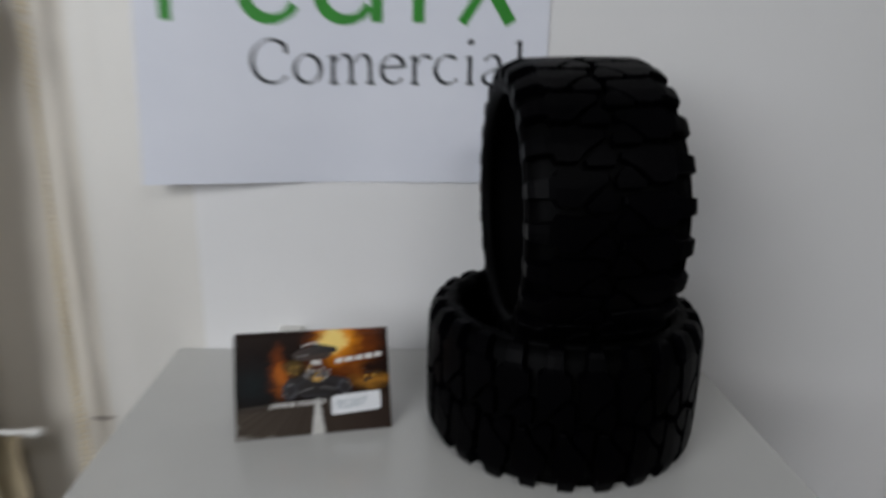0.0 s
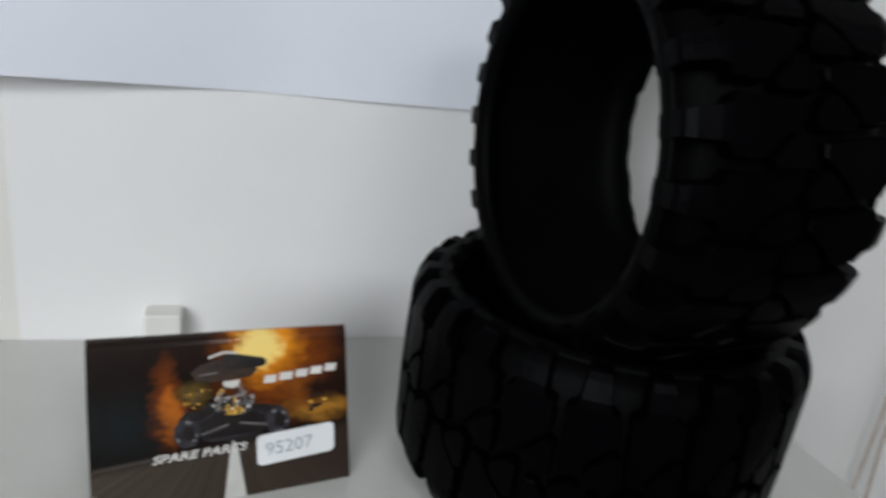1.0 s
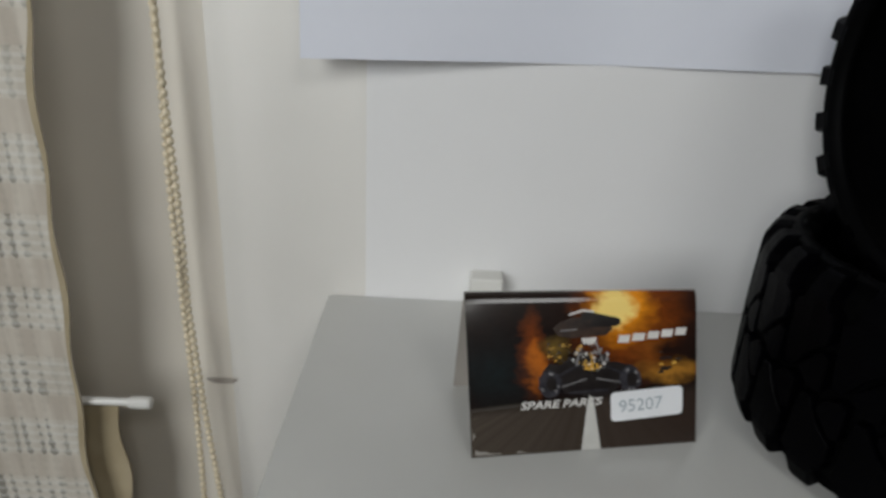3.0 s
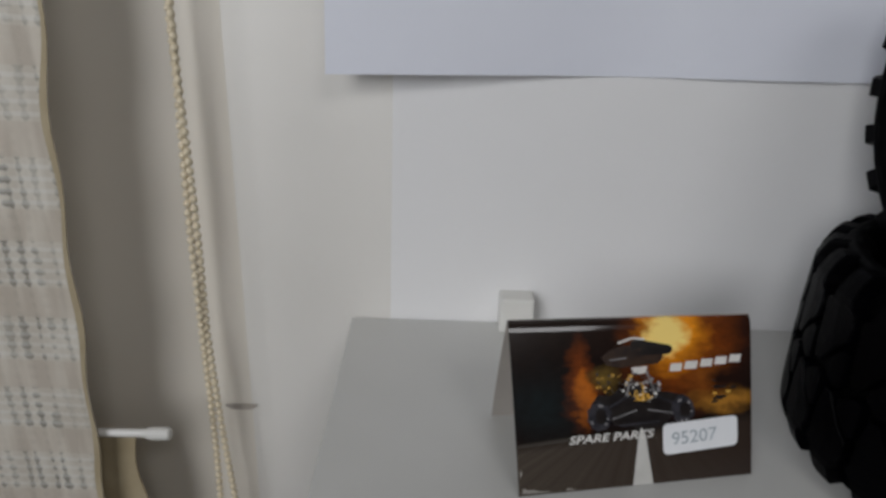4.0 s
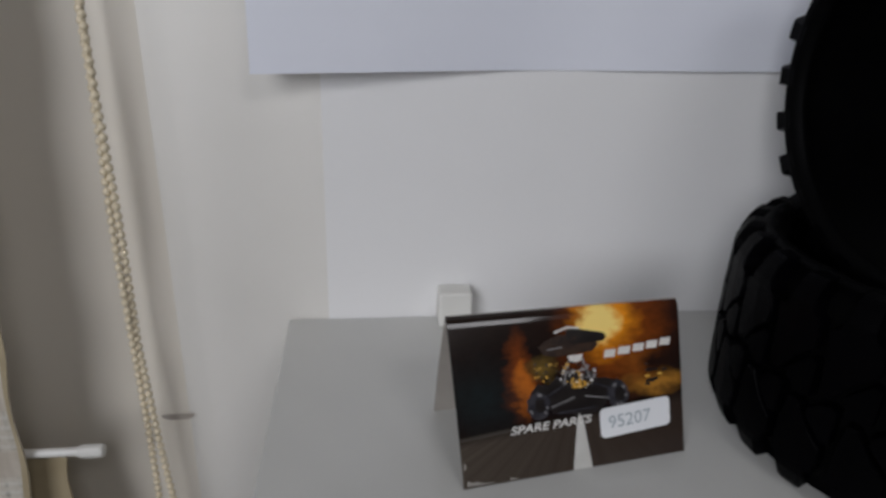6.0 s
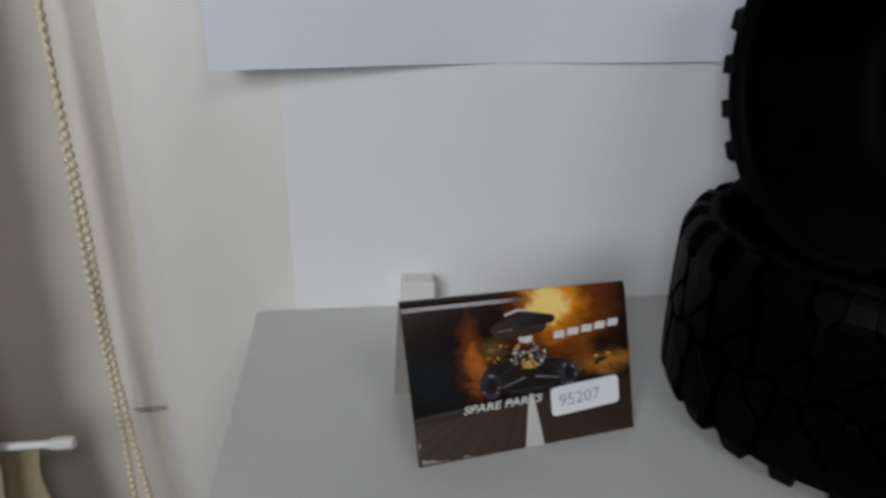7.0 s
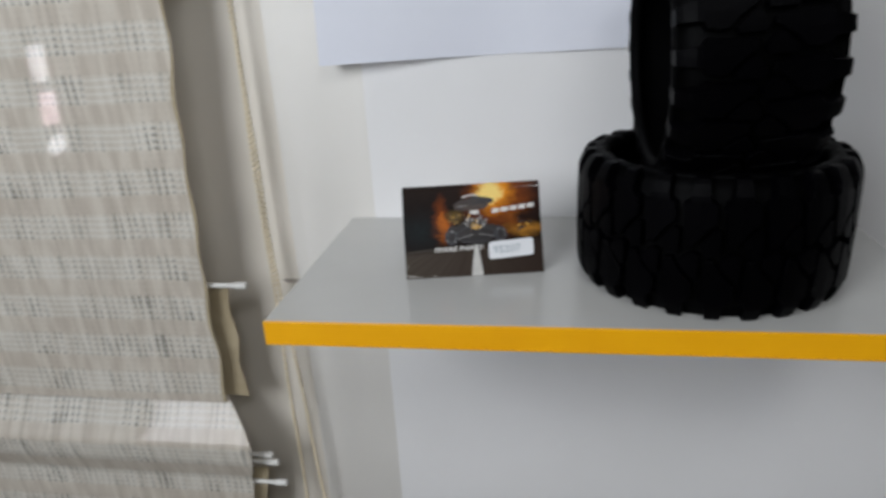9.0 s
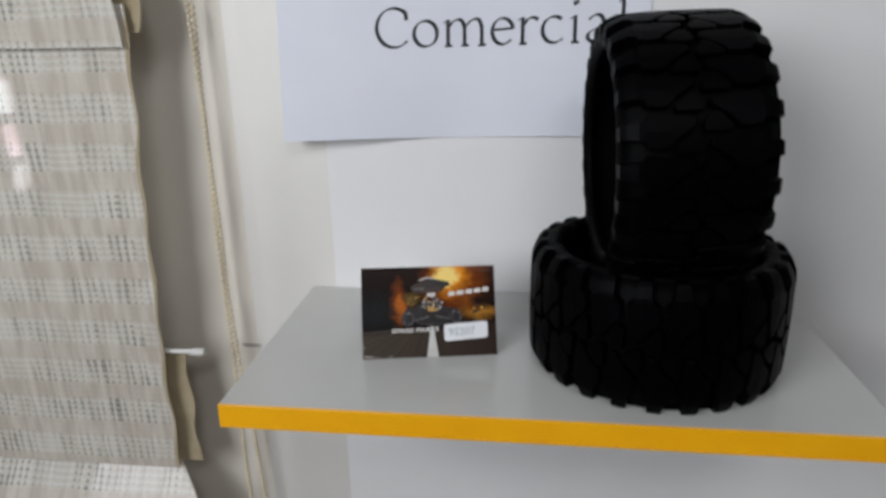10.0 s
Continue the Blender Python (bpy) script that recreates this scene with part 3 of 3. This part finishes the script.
def rounded(u0, u1, v0, v1, ru, rv, slant=0.0):
    pts = []
    for cu, cv, a0 in ((u1 - ru, v1 - rv, 0), (u0 + ru, v1 - rv, 90), (u0 + ru, v0 + rv, 180), (u1 - ru, v0 + rv, 270)):
        for k in range(5):
            a = radians(a0 + 22.5 * k)
            u = cu + ru * math.cos(a)
            pts.append((u, cv + rv * math.sin(a) + slant * (u - u0)))
    return pts


def card_text(body, u, v, width_u, height_v, lift, slant=0.0, shear=0.0, bold=0.0):
    bm = text_mesh(body, width_u, height_v, bold, shear)
    for w in bm.verts:
        w.co = on_card(u + w.co.x, v + w.co.y + slant * w.co.x, lift)
    return bm


def build_card():
    rng = random.Random(4)
    root = thing("header_card", tuple(C00), "folded glossy spare parts header card standing on the shelf", "card")
    back = Matrix.Translation(-C00)

    def add(name, bm, mat, parent=None, label=""):
        # parts keep the card's own origin
        ob = part(name, bm, mat, root if parent is None else parent, label)
        if parent is None:
            ob.matrix_basis = back
        return ob
    # front panel
    bm = bmesh.new()
    uvl = bm.loops.layers.uv.new("UVMap")
    nu, nv, t = 12, 40, 0.0006
    grid = [[[bm.verts.new(on_card(i / nu, j / nv, -s * t)) for i in range(nu + 1)] for j in range(nv + 1)] for s in (0, 1)]
    for s in (0, 1):
        for j in range(nv):
            for i in range(nu):
                q = (grid[s][j][i], grid[s][j][i + 1], grid[s][j + 1][i + 1], grid[s][j + 1][i])
                f = bm.faces.new(q if s == 0 else q[::-1])
                for lp in f.loops:
                    for jj, ii in ((j, i), (j, i + 1), (j + 1, i + 1), (j + 1, i)):
                        if lp.vert is grid[s][jj][ii]:
                            lp[uvl].uv = (ii / nu, jj / nv)
    rim = [(0, i) for i in range(nu)] + [(j, nu) for j in range(nv)] + [(nv, i) for i in range(nu, 0, -1)] + [(j, 0) for j in range(nv, 0, -1)]
    for (j0, i0), (j1, i1) in zip(rim, rim[1:] + rim[:1]):
        bm.faces.new((grid[0][j0][i0], grid[1][j0][i0], grid[1][j1][i1], grid[0][j1][i1]))
    front = add("front_panel", bm, M_ART, None, "glossy print of a buggy before flames on a road")
    # fold and rear panel
    bm = bmesh.new()
    rows = []
    for s in (0, 1):
        line = []
        for k in range(5):
            f = k / 4
            a, b = (C01 + Vector((0, 0.0014, -0.0009))).lerp(B00, f), (C11 + Vector((0, 0.0014, -0.0009))).lerp(B10, f)
            bulge = Vector((0, 1, 0.5)) * (0.0015 * math.sin(math.pi * f))
            off = Vector((0, 0, -t * s)) + Vector((0, -t * s, 0))
            line.append((bm.verts.new(a + bulge + off), bm.verts.new(b + bulge + off)))
        rows.append(line)
    for k in range(4):
        for s in (0, 1):
            bm.faces.new((rows[s][k][0], rows[s][k][1], rows[s][k + 1][1], rows[s][k + 1][0]))
        for e in (0, 1):
            bm.faces.new((rows[0][k][e], rows[0][k + 1][e], rows[1][k + 1][e], rows[1][k][e]))
    for k in (0, 4):
        bm.faces.new((rows[0][k][0], rows[0][k][1], rows[1][k][1], rows[1][k][0]))
    add("rear_panel", bm, M_CARDBACK, None, "plain grey-brown rear flap of the card")
    # hang hole as a flat patch on the print, its inner shade given by colour
    hole = rounded(0.49, 0.665, 0.768, 0.828, 0.03, 0.03)
    add("hang_hole_patch", card_shape([(u, v + (0.037 if u < 0.56 and v > 0.80 else 0)) for u, v in hole], 0.00010), M_DARKPRINT, front)
    # buggy
    def stroke(u0, v0, u1, v1, w, mat, lift, name="tube_or_glint"):
        du, dv = (u1 - u0), (v1 - v0) * 0.66
        n = math.hypot(du, dv)
        pu, pv = -dv / n * w, du / n * w / 0.66
        add(name, card_shape([(u0 - pu, v0 - pv), (u1 - pu, v1 - pv), (u1 + pu, v1 + pv), (u0 + pu, v0 + pv)], lift), mat, front)
    add("buggy_shadow", card_shape(oval(0.52, 0.46, 0.18, 0.13, 40, 0.22, rng), 0.00008), M_DARKPRINT, front)
    add("buggy_roof", card_shape([(0.37, 0.765), (0.39, 0.715), (0.45, 0.70), (0.60, 0.715), (0.63, 0.755), (0.60, 0.80), (0.55, 0.825), (0.46, 0.83), (0.40, 0.80)], 0.00009), M_ROOFPRINT, front)
    for cu, cv, ru, rv in ((0.345, 0.42, 0.050, 0.085), (0.70, 0.43, 0.048, 0.085)):
        w = add("buggy_wheel", card_shape(oval(cu, cv, ru, rv, 26, 0.10, rng), 0.00018), M_GREYPRINT, front)
        add("wheel_hub", card_shape(oval(cu + 0.008, cv, ru * 0.5, rv * 0.5, 14, 0.2, rng), 0.00024), M_DARKPRINT, w)
        for k in range(6):
            a = rng.uniform(0, 6.28)
            add("wheel_glint", card_shape(oval(cu + ru * 0.75 * math.cos(a), cv + rv * 0.75 * math.sin(a), 0.006, 0.008, 6, 0.3, rng), 0.00030), M_GLINT, w)
    for u0, v0, u1, v1, w, mat in ((0.462, 0.53, 0.490, 0.66, 0.0035, M_GLINT), (0.585, 0.53, 0.555, 0.66, 0.0035, M_GLINT), (0.490, 0.69, 0.555, 0.695, 0.005, M_WHITEPRINT),
                                   (0.47, 0.60, 0.575, 0.61, 0.003, M_GLINT), (0.40, 0.40, 0.505, 0.445, 0.0026, M_GLINT), (0.55, 0.445, 0.655, 0.415, 0.0026, M_GLINT),
                                   (0.39, 0.47, 0.47, 0.53, 0.004, M_GREYPRINT), (0.58, 0.53, 0.67, 0.47, 0.004, M_GREYPRINT), (0.40, 0.745, 0.47, 0.755, 0.0025, M_GLINT),
                                   # first two, in white: painted highlight along the hang hole's upper edge
                                   (0.44, 0.845, 0.50, 0.872, 0.004, M_WHITEPRINT), (0.50, 0.872, 0.55, 0.862, 0.004, M_WHITEPRINT), (0.43, 0.36, 0.60, 0.37, 0.004, M_GREYPRINT)):
        stroke(u0, v0, u1, v1, w, mat, 0.00028)
    add("buggy_nose", card_shape([(0.49, 0.505), (0.495, 0.54), (0.555, 0.545), (0.565, 0.51), (0.53, 0.495)], 0.00026), M_YELLOWPRINT, front)
    add("buggy_visor", card_shape([(0.493, 0.665), (0.498, 0.70), (0.548, 0.70), (0.553, 0.665), (0.525, 0.655)], 0.00030), M_WHITEPRINT, front)
    for k in range(90):
        a, q = rng.uniform(0, 6.28), rng.uniform(0.1, 1)
        cu, cv, z = 0.522 + 0.085 * q * math.cos(a), 0.575 + 0.10 * q * math.sin(a), rng.uniform(0.003, 0.0085)
        add("buggy_fleck", card_shape(oval(cu, cv, z, z * 1.3, 5, 0.5, rng), 0.00034), rng.choice([M_WHITEPRINT, M_GLINT, M_GLINT, M_YELLOWPRINT, M_DARKPRINT, M_GREYPRINT, M_DARKPRINT]), front)
    for k in range(30):
        cu, cv, z = rng.uniform(0.34, 0.46), rng.uniform(0.55, 0.70), rng.uniform(0.003, 0.008)
        add("ember", card_shape(oval(cu, cv, z, z, 5, 0.5, rng), 0.00010), rng.choice([M_YELLOWPRINT, M_DARKPRINT, M_GREYPRINT]), front)
    for k in range(9):
        cu, cv = rng.uniform(0.83, 0.93), rng.uniform(0.47, 0.60)
        s = rng.uniform(0.008, 0.02)
        add("wreck_fleck", card_shape(oval(cu, cv, s, s * 0.7, 7, 0.4, rng), 0.00012), rng.choice([M_DARKPRINT, M_DARKPRINT, M_YELLOWPRINT]), front)
    # road line, words, sticker
    # pale patches that paint glare onto the lower left corner
    for glare_spot in ([(0.012, 0.012), (0.018, 0.045), (0.035, 0.03), (0.06, 0.032), (0.08, 0.018), (0.12, 0.016), (0.13, 0.010)], [(0.006, 0.10), (0.010, 0.15), (0.020, 0.13)], [(0.19, 0.010), (0.20, 0.022), (0.235, 0.010)]):
        add("glare_patch", card_shape(glare_spot, 0.00014), M_GLARE, front, "pale glare painted on the corner of the card")
    add("road_line", card_shape([(0.475, 0.0), (0.562, 0.0), (0.536, 0.30), (0.52, 0.345), (0.508, 0.30)], 0.00012), M_ROADPRINT, front, "pale grey printed road line")
    add("lettering", card_text("SPARE PARTS", 0.215, 0.268, 0.36, 0.048, 0.00020, 0.03, 0.25, 0.02), M_WHITEPRINT, front, "white words SPARE PARTS")
    x = 0.648
    for k, w in enumerate((0.062, 0.068, 0.062, 0.062, 0.06)):
        lo, hi = 0.665 + 0.010 * k, 0.712 + 0.010 * k
        add("mark_shape", card_shape([(x, lo), (x + w * 0.78, lo), (x + w * 0.92, hi), (x + w * 0.14, hi)], 0.00020), M_WHITEPRINT, front)
        x += w
    lab = add("sticker", card_shape(rounded(0.61, 0.935, 0.165, 0.350, 0.022, 0.03, 0.09), 0.00030, 0.0002), M_LABEL, front, "small white rounded sticker with a number")
    add("number", card_text("95207", 0.645, 0.222, 0.195, 0.078, 0.00075, 0.09), M_PENCIL, lab)


build_card()


# ---------------------------------------------------------------- paper sign
def paper_y(x, z):
    """The sheet lies on the wall but lifts towards its lower left corner."""
    low = max(0.0, 1 - (z - 0.130) / 0.14)
    left = max(0.0, (0.135 - x) / 0.14)
    right = max(0.0, (x - 0.19) / 0.09)
    return WALL - 0.0012 - 0.0115 * low * left ** 1.5 - 0.0025 * low * right - 0.001 * math.sin(x * 40) * low - 0.004 * left ** 1.2


def arc(cx, cz, rx, rz, a0, a1, n=26):
    return [(cx + rx * math.cos(radians(a0 + (a1 - a0) * k / n)), cz + rz * math.sin(radians(a0 + (a1 - a0) * k / n))) for k in range(n + 1)]


def bend(*knots):
    """A smooth line through the knots."""
    pts = []
    for i in range(len(knots) - 1):
        p0, p1, p2, p3 = (Vector(knots[min(max(k, 0), len(knots) - 1)]) for k in (i - 1, i, i + 1, i + 2))
        for k in range(8):
            f = k / 8
            pts.append(tuple(0.5 * (2 * p1 + (p2 - p0) * f + (2 * p0 - 5 * p1 + 4 * p2 - p3) * f * f + (3 * p1 - p0 - 3 * p2 + p3) * f ** 3)))
    return pts + [tuple(knots[-1])]


def pen(bm, points, x0, z0, scale, thick, thin):
    """A stroke of a broad pen held at 28 degrees: thick across it, thin along it."""
    nib = Vector((math.cos(radians(28)), math.sin(radians(28))))
    pts = [Vector(p) for p in points]
    rail = []
    for i, p in enumerate(pts):
        d = (pts[min(i + 1, len(pts) - 1)] - pts[max(i - 1, 0)]).normalized()
        n = Vector((-d.y, d.x))
        w = thin + (thick - thin) * abs(n.dot(nib))
        row = []
        for q in (p - n * w, p + n * w):
            x, z = x0 + q.x * scale, z0 + q.y * scale
            row.append(bm.verts.new((x, paper_y(x, z) - 0.0003, z + 0.016 * (x - 0.066))))
        rail.append(row)
    for a, b in zip(rail, rail[1:]):
        bm.faces.new((a[0], a[1], b[1], b[0]))


def stem(x, top, foot=11):
    """An upright with a flag at its head and a fine foot."""
    return [[(x, top), (x, 2)], [(x - 15, top - 9), (x + 3, top + 1)], [(x - foot, 1), (x + foot + 3, 2)]]


COMERCIAL = ([arc(63, 63, 57, 61, 48, 318), [(101, 112), (104, 86)]] + [arc(166, 42, 38, 40, 0, 360)]
             + stem(240, 82) + stem(294, 62)[::2] + stem(350, 62)[::2] + [bend((244, 62), (262, 80), (284, 80), (294, 58)), bend((298, 62), (318, 80), (340, 80), (350, 58))]
             + [arc(418, 42, 34, 40, 12, 322), [(386, 47), (452, 51)]]
             + stem(482, 82) + [bend((486, 60), (500, 78), (518, 81), (531, 74))]
             + [arc(582, 42, 37, 40, 52, 318)] + stem(648, 82) + [arc(649, 122, 4, 4, 0, 360)]
             + [bend((690, 68), (708, 82), (728, 80), (738, 62)), [(738, 64), (738, 10)], bend((738, 14), (744, 2), (756, 5)), bend((738, 48), (712, 40), (692, 28), (690, 12), (704, 1), (722, 5), (738, 18))]
             + stem(796, 127))
GREEN = ([[(88, 150), (88, 2)]],
         [arc(384, 88, 78, 80, 180, 330)],
         [arc(600, 88, 78, 80, 180, 330)],
         [[(690, 150), (690, 2)]],
         [[(812, 150), (812, 2)]],
         [[(1085, 2), (1030, 88)]],
         [[(940, 2), (995, 88)]])


def build_sign():
    x0, x1, z0, z1 = -0.0085, 0.2715, 0.1300, 0.3380
    root = thing("paper_sign", (x0, WALL, z0), "white printed paper sheet fixed to the wall, lower corner lifting", "sign")
    inv = Matrix.Translation((-x0, -WALL, -z0))
    nx, nz, t = 40, 24, 0.00025
    bm = bmesh.new()
    g = [[[bm.verts.new((x0 + (x1 - x0) * i / nx, paper_y(x0 + (x1 - x0) * i / nx, z0 + (z1 - z0) * j / nz) + s * t, z0 + (z1 - z0) * j / nz + 0.012 * (x1 - x0) * i / nx)) for i in range(nx + 1)] for j in range(nz + 1)] for s in (0, 1)]
    for s in (0, 1):
        for j in range(nz):
            for i in range(nx):
                bm.faces.new((g[s][j][i], g[s][j][i + 1], g[s][j + 1][i + 1], g[s][j + 1][i]))
    rim = [(0, i) for i in range(nx)] + [(j, nx) for j in range(nz)] + [(nz, i) for i in range(nx, 0, -1)] + [(j, 0) for j in range(nz, 0, -1)]
    for (j0, i0), (j1, i1) in zip(rim, rim[1:] + rim[:1]):
        bm.faces.new([bm.verts.new(g[s][j][i].co) for s, j, i in ((0, j0, i0), (1, j0, i0), (1, j1, i1), (0, j1, i1))])
    sheet = part("sheet", bm, M_PAPER, root, smooth=True)
    sheet.matrix_basis = inv
    word = bmesh.new()
    for points in COMERCIAL:
        pen(word, points, 0.0665, 0.2000, 0.000233, 6.6, 1.9)
    part("lettering", word, M_INK, sheet, "black word Comercial")
    # the green mark as plain shapes: bars and half rings
    for strokes in GREEN:
        bm = bmesh.new()
        for points in strokes:
            pen(bm, points, -0.0080, 0.2405, 0.000233, 18.0, 12.0)
        part("green_shape", bm, M_GREEN, sheet)


build_sign()


# ---------------------------------------------------------------- window blind
def cloth(right, left, z0, z1, depth, seed, mat, t=0.0012, step=0.008, ripple=0.00002):
    """A hanging piece of cloth: right edge a function of z, soft ripples in depth."""
    rng = random.Random(seed)
    p1, p2 = rng.uniform(0, 6), rng.uniform(0, 6)
    zs = [z0 + (z1 - z0) * k / max(2, int((z1 - z0) / step)) for k in range(max(2, int((z1 - z0) / step)) + 1)]
    nx = 24
    bm = bmesh.new()
    g = []
    for s in (0, 1):
        rows = []
        for z in zs:
            r = right(z)
            row = []
            for i in range(nx + 1):
                x = r + ((left(z) if callable(left) else left) - r) * (i / nx) ** 1.4
                y = depth(z) + ripple * math.sin(z * 160 + p1 + x * 9) + 0.00015 * math.sin(x * 14 + p2) + s * t
                row.append(bm.verts.new((x, y, z)))
            rows.append(row)
        g.append(rows)
    nz = len(zs) - 1
    for s in (0, 1):
        for j in range(nz):
            for i in range(nx):
                bm.faces.new((g[s][j][i], g[s][j][i + 1], g[s][j + 1][i + 1], g[s][j + 1][i]))
    rim = [(0, i) for i in range(nx)] + [(j, nx) for j in range(nz)] + [(nz, i) for i in range(nx, 0, -1)] + [(j, 0) for j in range(nz, 0, -1)]
    for (j0, i0), (j1, i1) in zip(rim, rim[1:] + rim[:1]):
        bm.faces.new([bm.verts.new(g[s][j][i].co) for s, j, i in ((0, j0, i0), (1, j0, i0), (1, j1, i1), (0, j1, i1))])
    return bm


def build_blind():
    root = thing("roman_blind", label="beige woven roman blind hanging in folds before the window", category="blind")
    wob = lambda z, a=0.0012: a * math.sin(z * 95) + a * 0.7 * math.sin(z * 41 + 1)
    left = -0.98
    part("upper_fold", cloth(lambda z: -0.1130 + wob(z), left, 0.205, 0.62, lambda z: -0.056 - 0.004 * math.sin((z - 0.205) * 7), 1, M_BLIND), M_BLIND, root, smooth=True)
    part("middle_fold", cloth(lambda z: -0.1205 + (0.05 if z > 0 else 0.02) * z + wob(z), left, -0.163, 0.235, lambda z: -0.051 - 0.0004 * math.sin((z + 0.163) * 8), 2, M_BLIND), M_BLIND, root, smooth=True)
    side = lambda z: -0.1200 + (0.05 if z > 0 else 0.02) * z + wob(z)
    part("selvedge", cloth(side, lambda z: side(z) - 0.0024 - 0.0008 * math.sin(z * 70), -0.162, 0.225, lambda z: -0.0518 - 0.0004 * math.sin((z + 0.163) * 8), 7, M_HEM, t=0.0004), M_HEM, root, "tan woven selvedge", True)
    # the lowest fold swells out below the hem, then falls back
    def swell(z):
        for z0, y0, z1, y1 in ((0.0, -0.036, -0.158, -0.036), (-0.158, -0.036, -0.170, -0.038), (-0.170, -0.038, -0.206, -0.0622), (-0.206, -0.0622, -0.224, -0.060), (-0.224, -0.060, -0.250, -0.050), (-0.250, -0.050, -1.0, -0.048)):
            if z >= z1:
                return y0 + (y1 - y0) * (z0 - z) / (z0 - z1)
        return -0.048
    part("lower_fold", cloth(lambda z: -0.1185 - 1.15 * (swell(z) + 0.047) + wob(z), left, -0.62, -0.150, swell, 3, M_BLIND, step=0.004, ripple=0.00006), M_BLIND, root, smooth=True)
    part("lining", cloth(lambda z: -0.1085 + 0.0018 * math.sin(z * 110), left, -0.162, -0.052, lambda z: -0.040, 4, M_HEM), M_HEM, root, "tan folded lining edge", True)
    part("lining", cloth(lambda z: -0.1050 + 0.006 * math.sin(z * 60), left, 0.215, 0.60, lambda z: -0.046, 5, M_HEM), M_HEM, root, "tan folded lining edge", True)
    part("lining", cloth(lambda z: -0.1060 + 0.004 * math.sin(z * 70), left, -0.60, -0.245, lambda z: -0.039, 6, M_HEM), M_HEM, root, "tan folded lining edge", True)
    for z, tip, y in ((-0.0475, -0.0875, -0.045), (-0.226, -0.092, -0.043), (-0.236, -0.088, -0.041), (-0.258, -0.082, -0.043)):
        rod = part("batten_rod", tube([(left, y, z - 0.004), (tip - 0.010, y, z)], 0.0022, 10), M_ROD, root, "white plastic batten rod")
        part("end_cap", tube([(tip - 0.0115, y, z), (tip - 0.009, y, z), (tip - 0.001, y, z), (tip, y, z)], [0.0030, 0.0034, 0.0034, 0.0028], 12), M_ROD, rod)


build_blind()


def bead_mesh():
    bm = bmesh.new()
    bmesh.ops.create_uvsphere(bm, u_segments=8, v_segments=5, radius=0.00205)
    return bm


def build_chain():
    root = thing("bead_chain", (0, 0, 0), "cream plastic bead pull chain looped beside the blind", "chain")

    def strand(z, k):
        """Two runs that cross above and part below."""
        twist = math.sin((z - 0.02) * 34) * 0.0006 if z > 0.02 else 0
        open_ = max(0.0, -0.005 - z) * 0.06
        x = -0.0757 + (open_ + 0.0010 + twist if k else -0.0010 - twist)
        y = -0.0160 + (1 if k else -1) * 0.0012 * math.cos((z - 0.02) * 34)
        return Vector((x, y, z))
    pitch = 0.0047
    me = mesh_of("bead", bead_mesh(), M_BEAD, True)
    for k in (0, 1):
        pts = [strand(0.62 - 0.02 * i, k) for i in range(54)]
        run = part("cord", tube(pts, 0.0005, 5), M_BEAD, root)
        z = 0.235 - pitch * 0.5 * k
        while z > -0.10:
            o = new("bead", me)
            o.parent, o.location = root, strand(z, k)
            z -= pitch
        spots = [0.60 - pitch * i for i in range(int((0.60 - 0.237) / pitch))] + [z - pitch * i for i in range(int((z + 0.44) / pitch))]
        verts, faces = [], []
        src = [v.co.copy() for v in me.vertices]
        polys = [tuple(p.vertices) for p in me.polygons]
        for s in spots:
            n, c = len(verts), strand(s, k)
            verts += [c + v for v in src]
            faces += [tuple(n + i for i in f) for f in polys]
        m2 = bpy.data.meshes.new("bead_run")
        m2.from_pydata(verts, [], faces)
        m2.materials.append(M_BEAD)
        for p in m2.polygons:
            p.use_smooth = True
        o = tagged(new("bead_run", m2), kind="stuff")
        o.parent = root


build_chain()


# ---------------------------------------------------------------- cords on the wall
def build_cords():
    root = thing("electric_cable", (0.6, WALL, 0), "pair of thin brown cables hanging down the wall, taped together", "cable")
    inv = Matrix.Translation((-0.6, -WALL, 0))
    y = WALL - 0.016
    for pts in ([(0.540, y, 0.62), (0.558, y, 0.30), (0.5645, y, 0.216), (0.574, y, 0.168), (0.579, y, 0.128), (0.583, y, 0.094), (0.5845, y, 0.077), (0.586, y, 0.052), (0.589, y, 0.016), (0.5905, y, -0.035), (0.5918, y, -0.089), (0.593, y, -0.153), (0.600, y, -0.42)],
                [(0.555, y - 0.001, 0.62), (0.569, y - 0.001, 0.30), (0.5745, y - 0.001, 0.216), (0.5775, y - 0.001, 0.168), (0.5805, y - 0.001, 0.128), (0.588, y - 0.001, 0.094), (0.5965, y - 0.001, 0.074), (0.594, y - 0.001, 0.062), (0.587, y - 0.002, 0.050), (0.594, y, 0.015), (0.599, y, -0.036), (0.6035, y, -0.091), (0.617, y, -0.178), (0.640, y, -0.42)]):
        o = part("cord", tube(pts, 0.0011, 6), M_WIRE, root, smooth=True)
        o.matrix_basis = inv
    o = part("tape", tube([(0.5797, y, 0.130), (0.581, y, 0.123), (0.583, y, 0.105), (0.5845, y, 0.090)], [0.0020, 0.0036, 0.0040, 0.0026], 8), M_TAPE, root, "tan tape round the cords", True)
    o.matrix_basis = inv
    o = part("knot", tube([(0.5858, y, 0.056), (0.586, y, 0.051), (0.5868, y, 0.046)], [0.0014, 0.0026, 0.0016], 8), M_WIRE, root, smooth=True)
    o.matrix_basis = inv


build_cords()
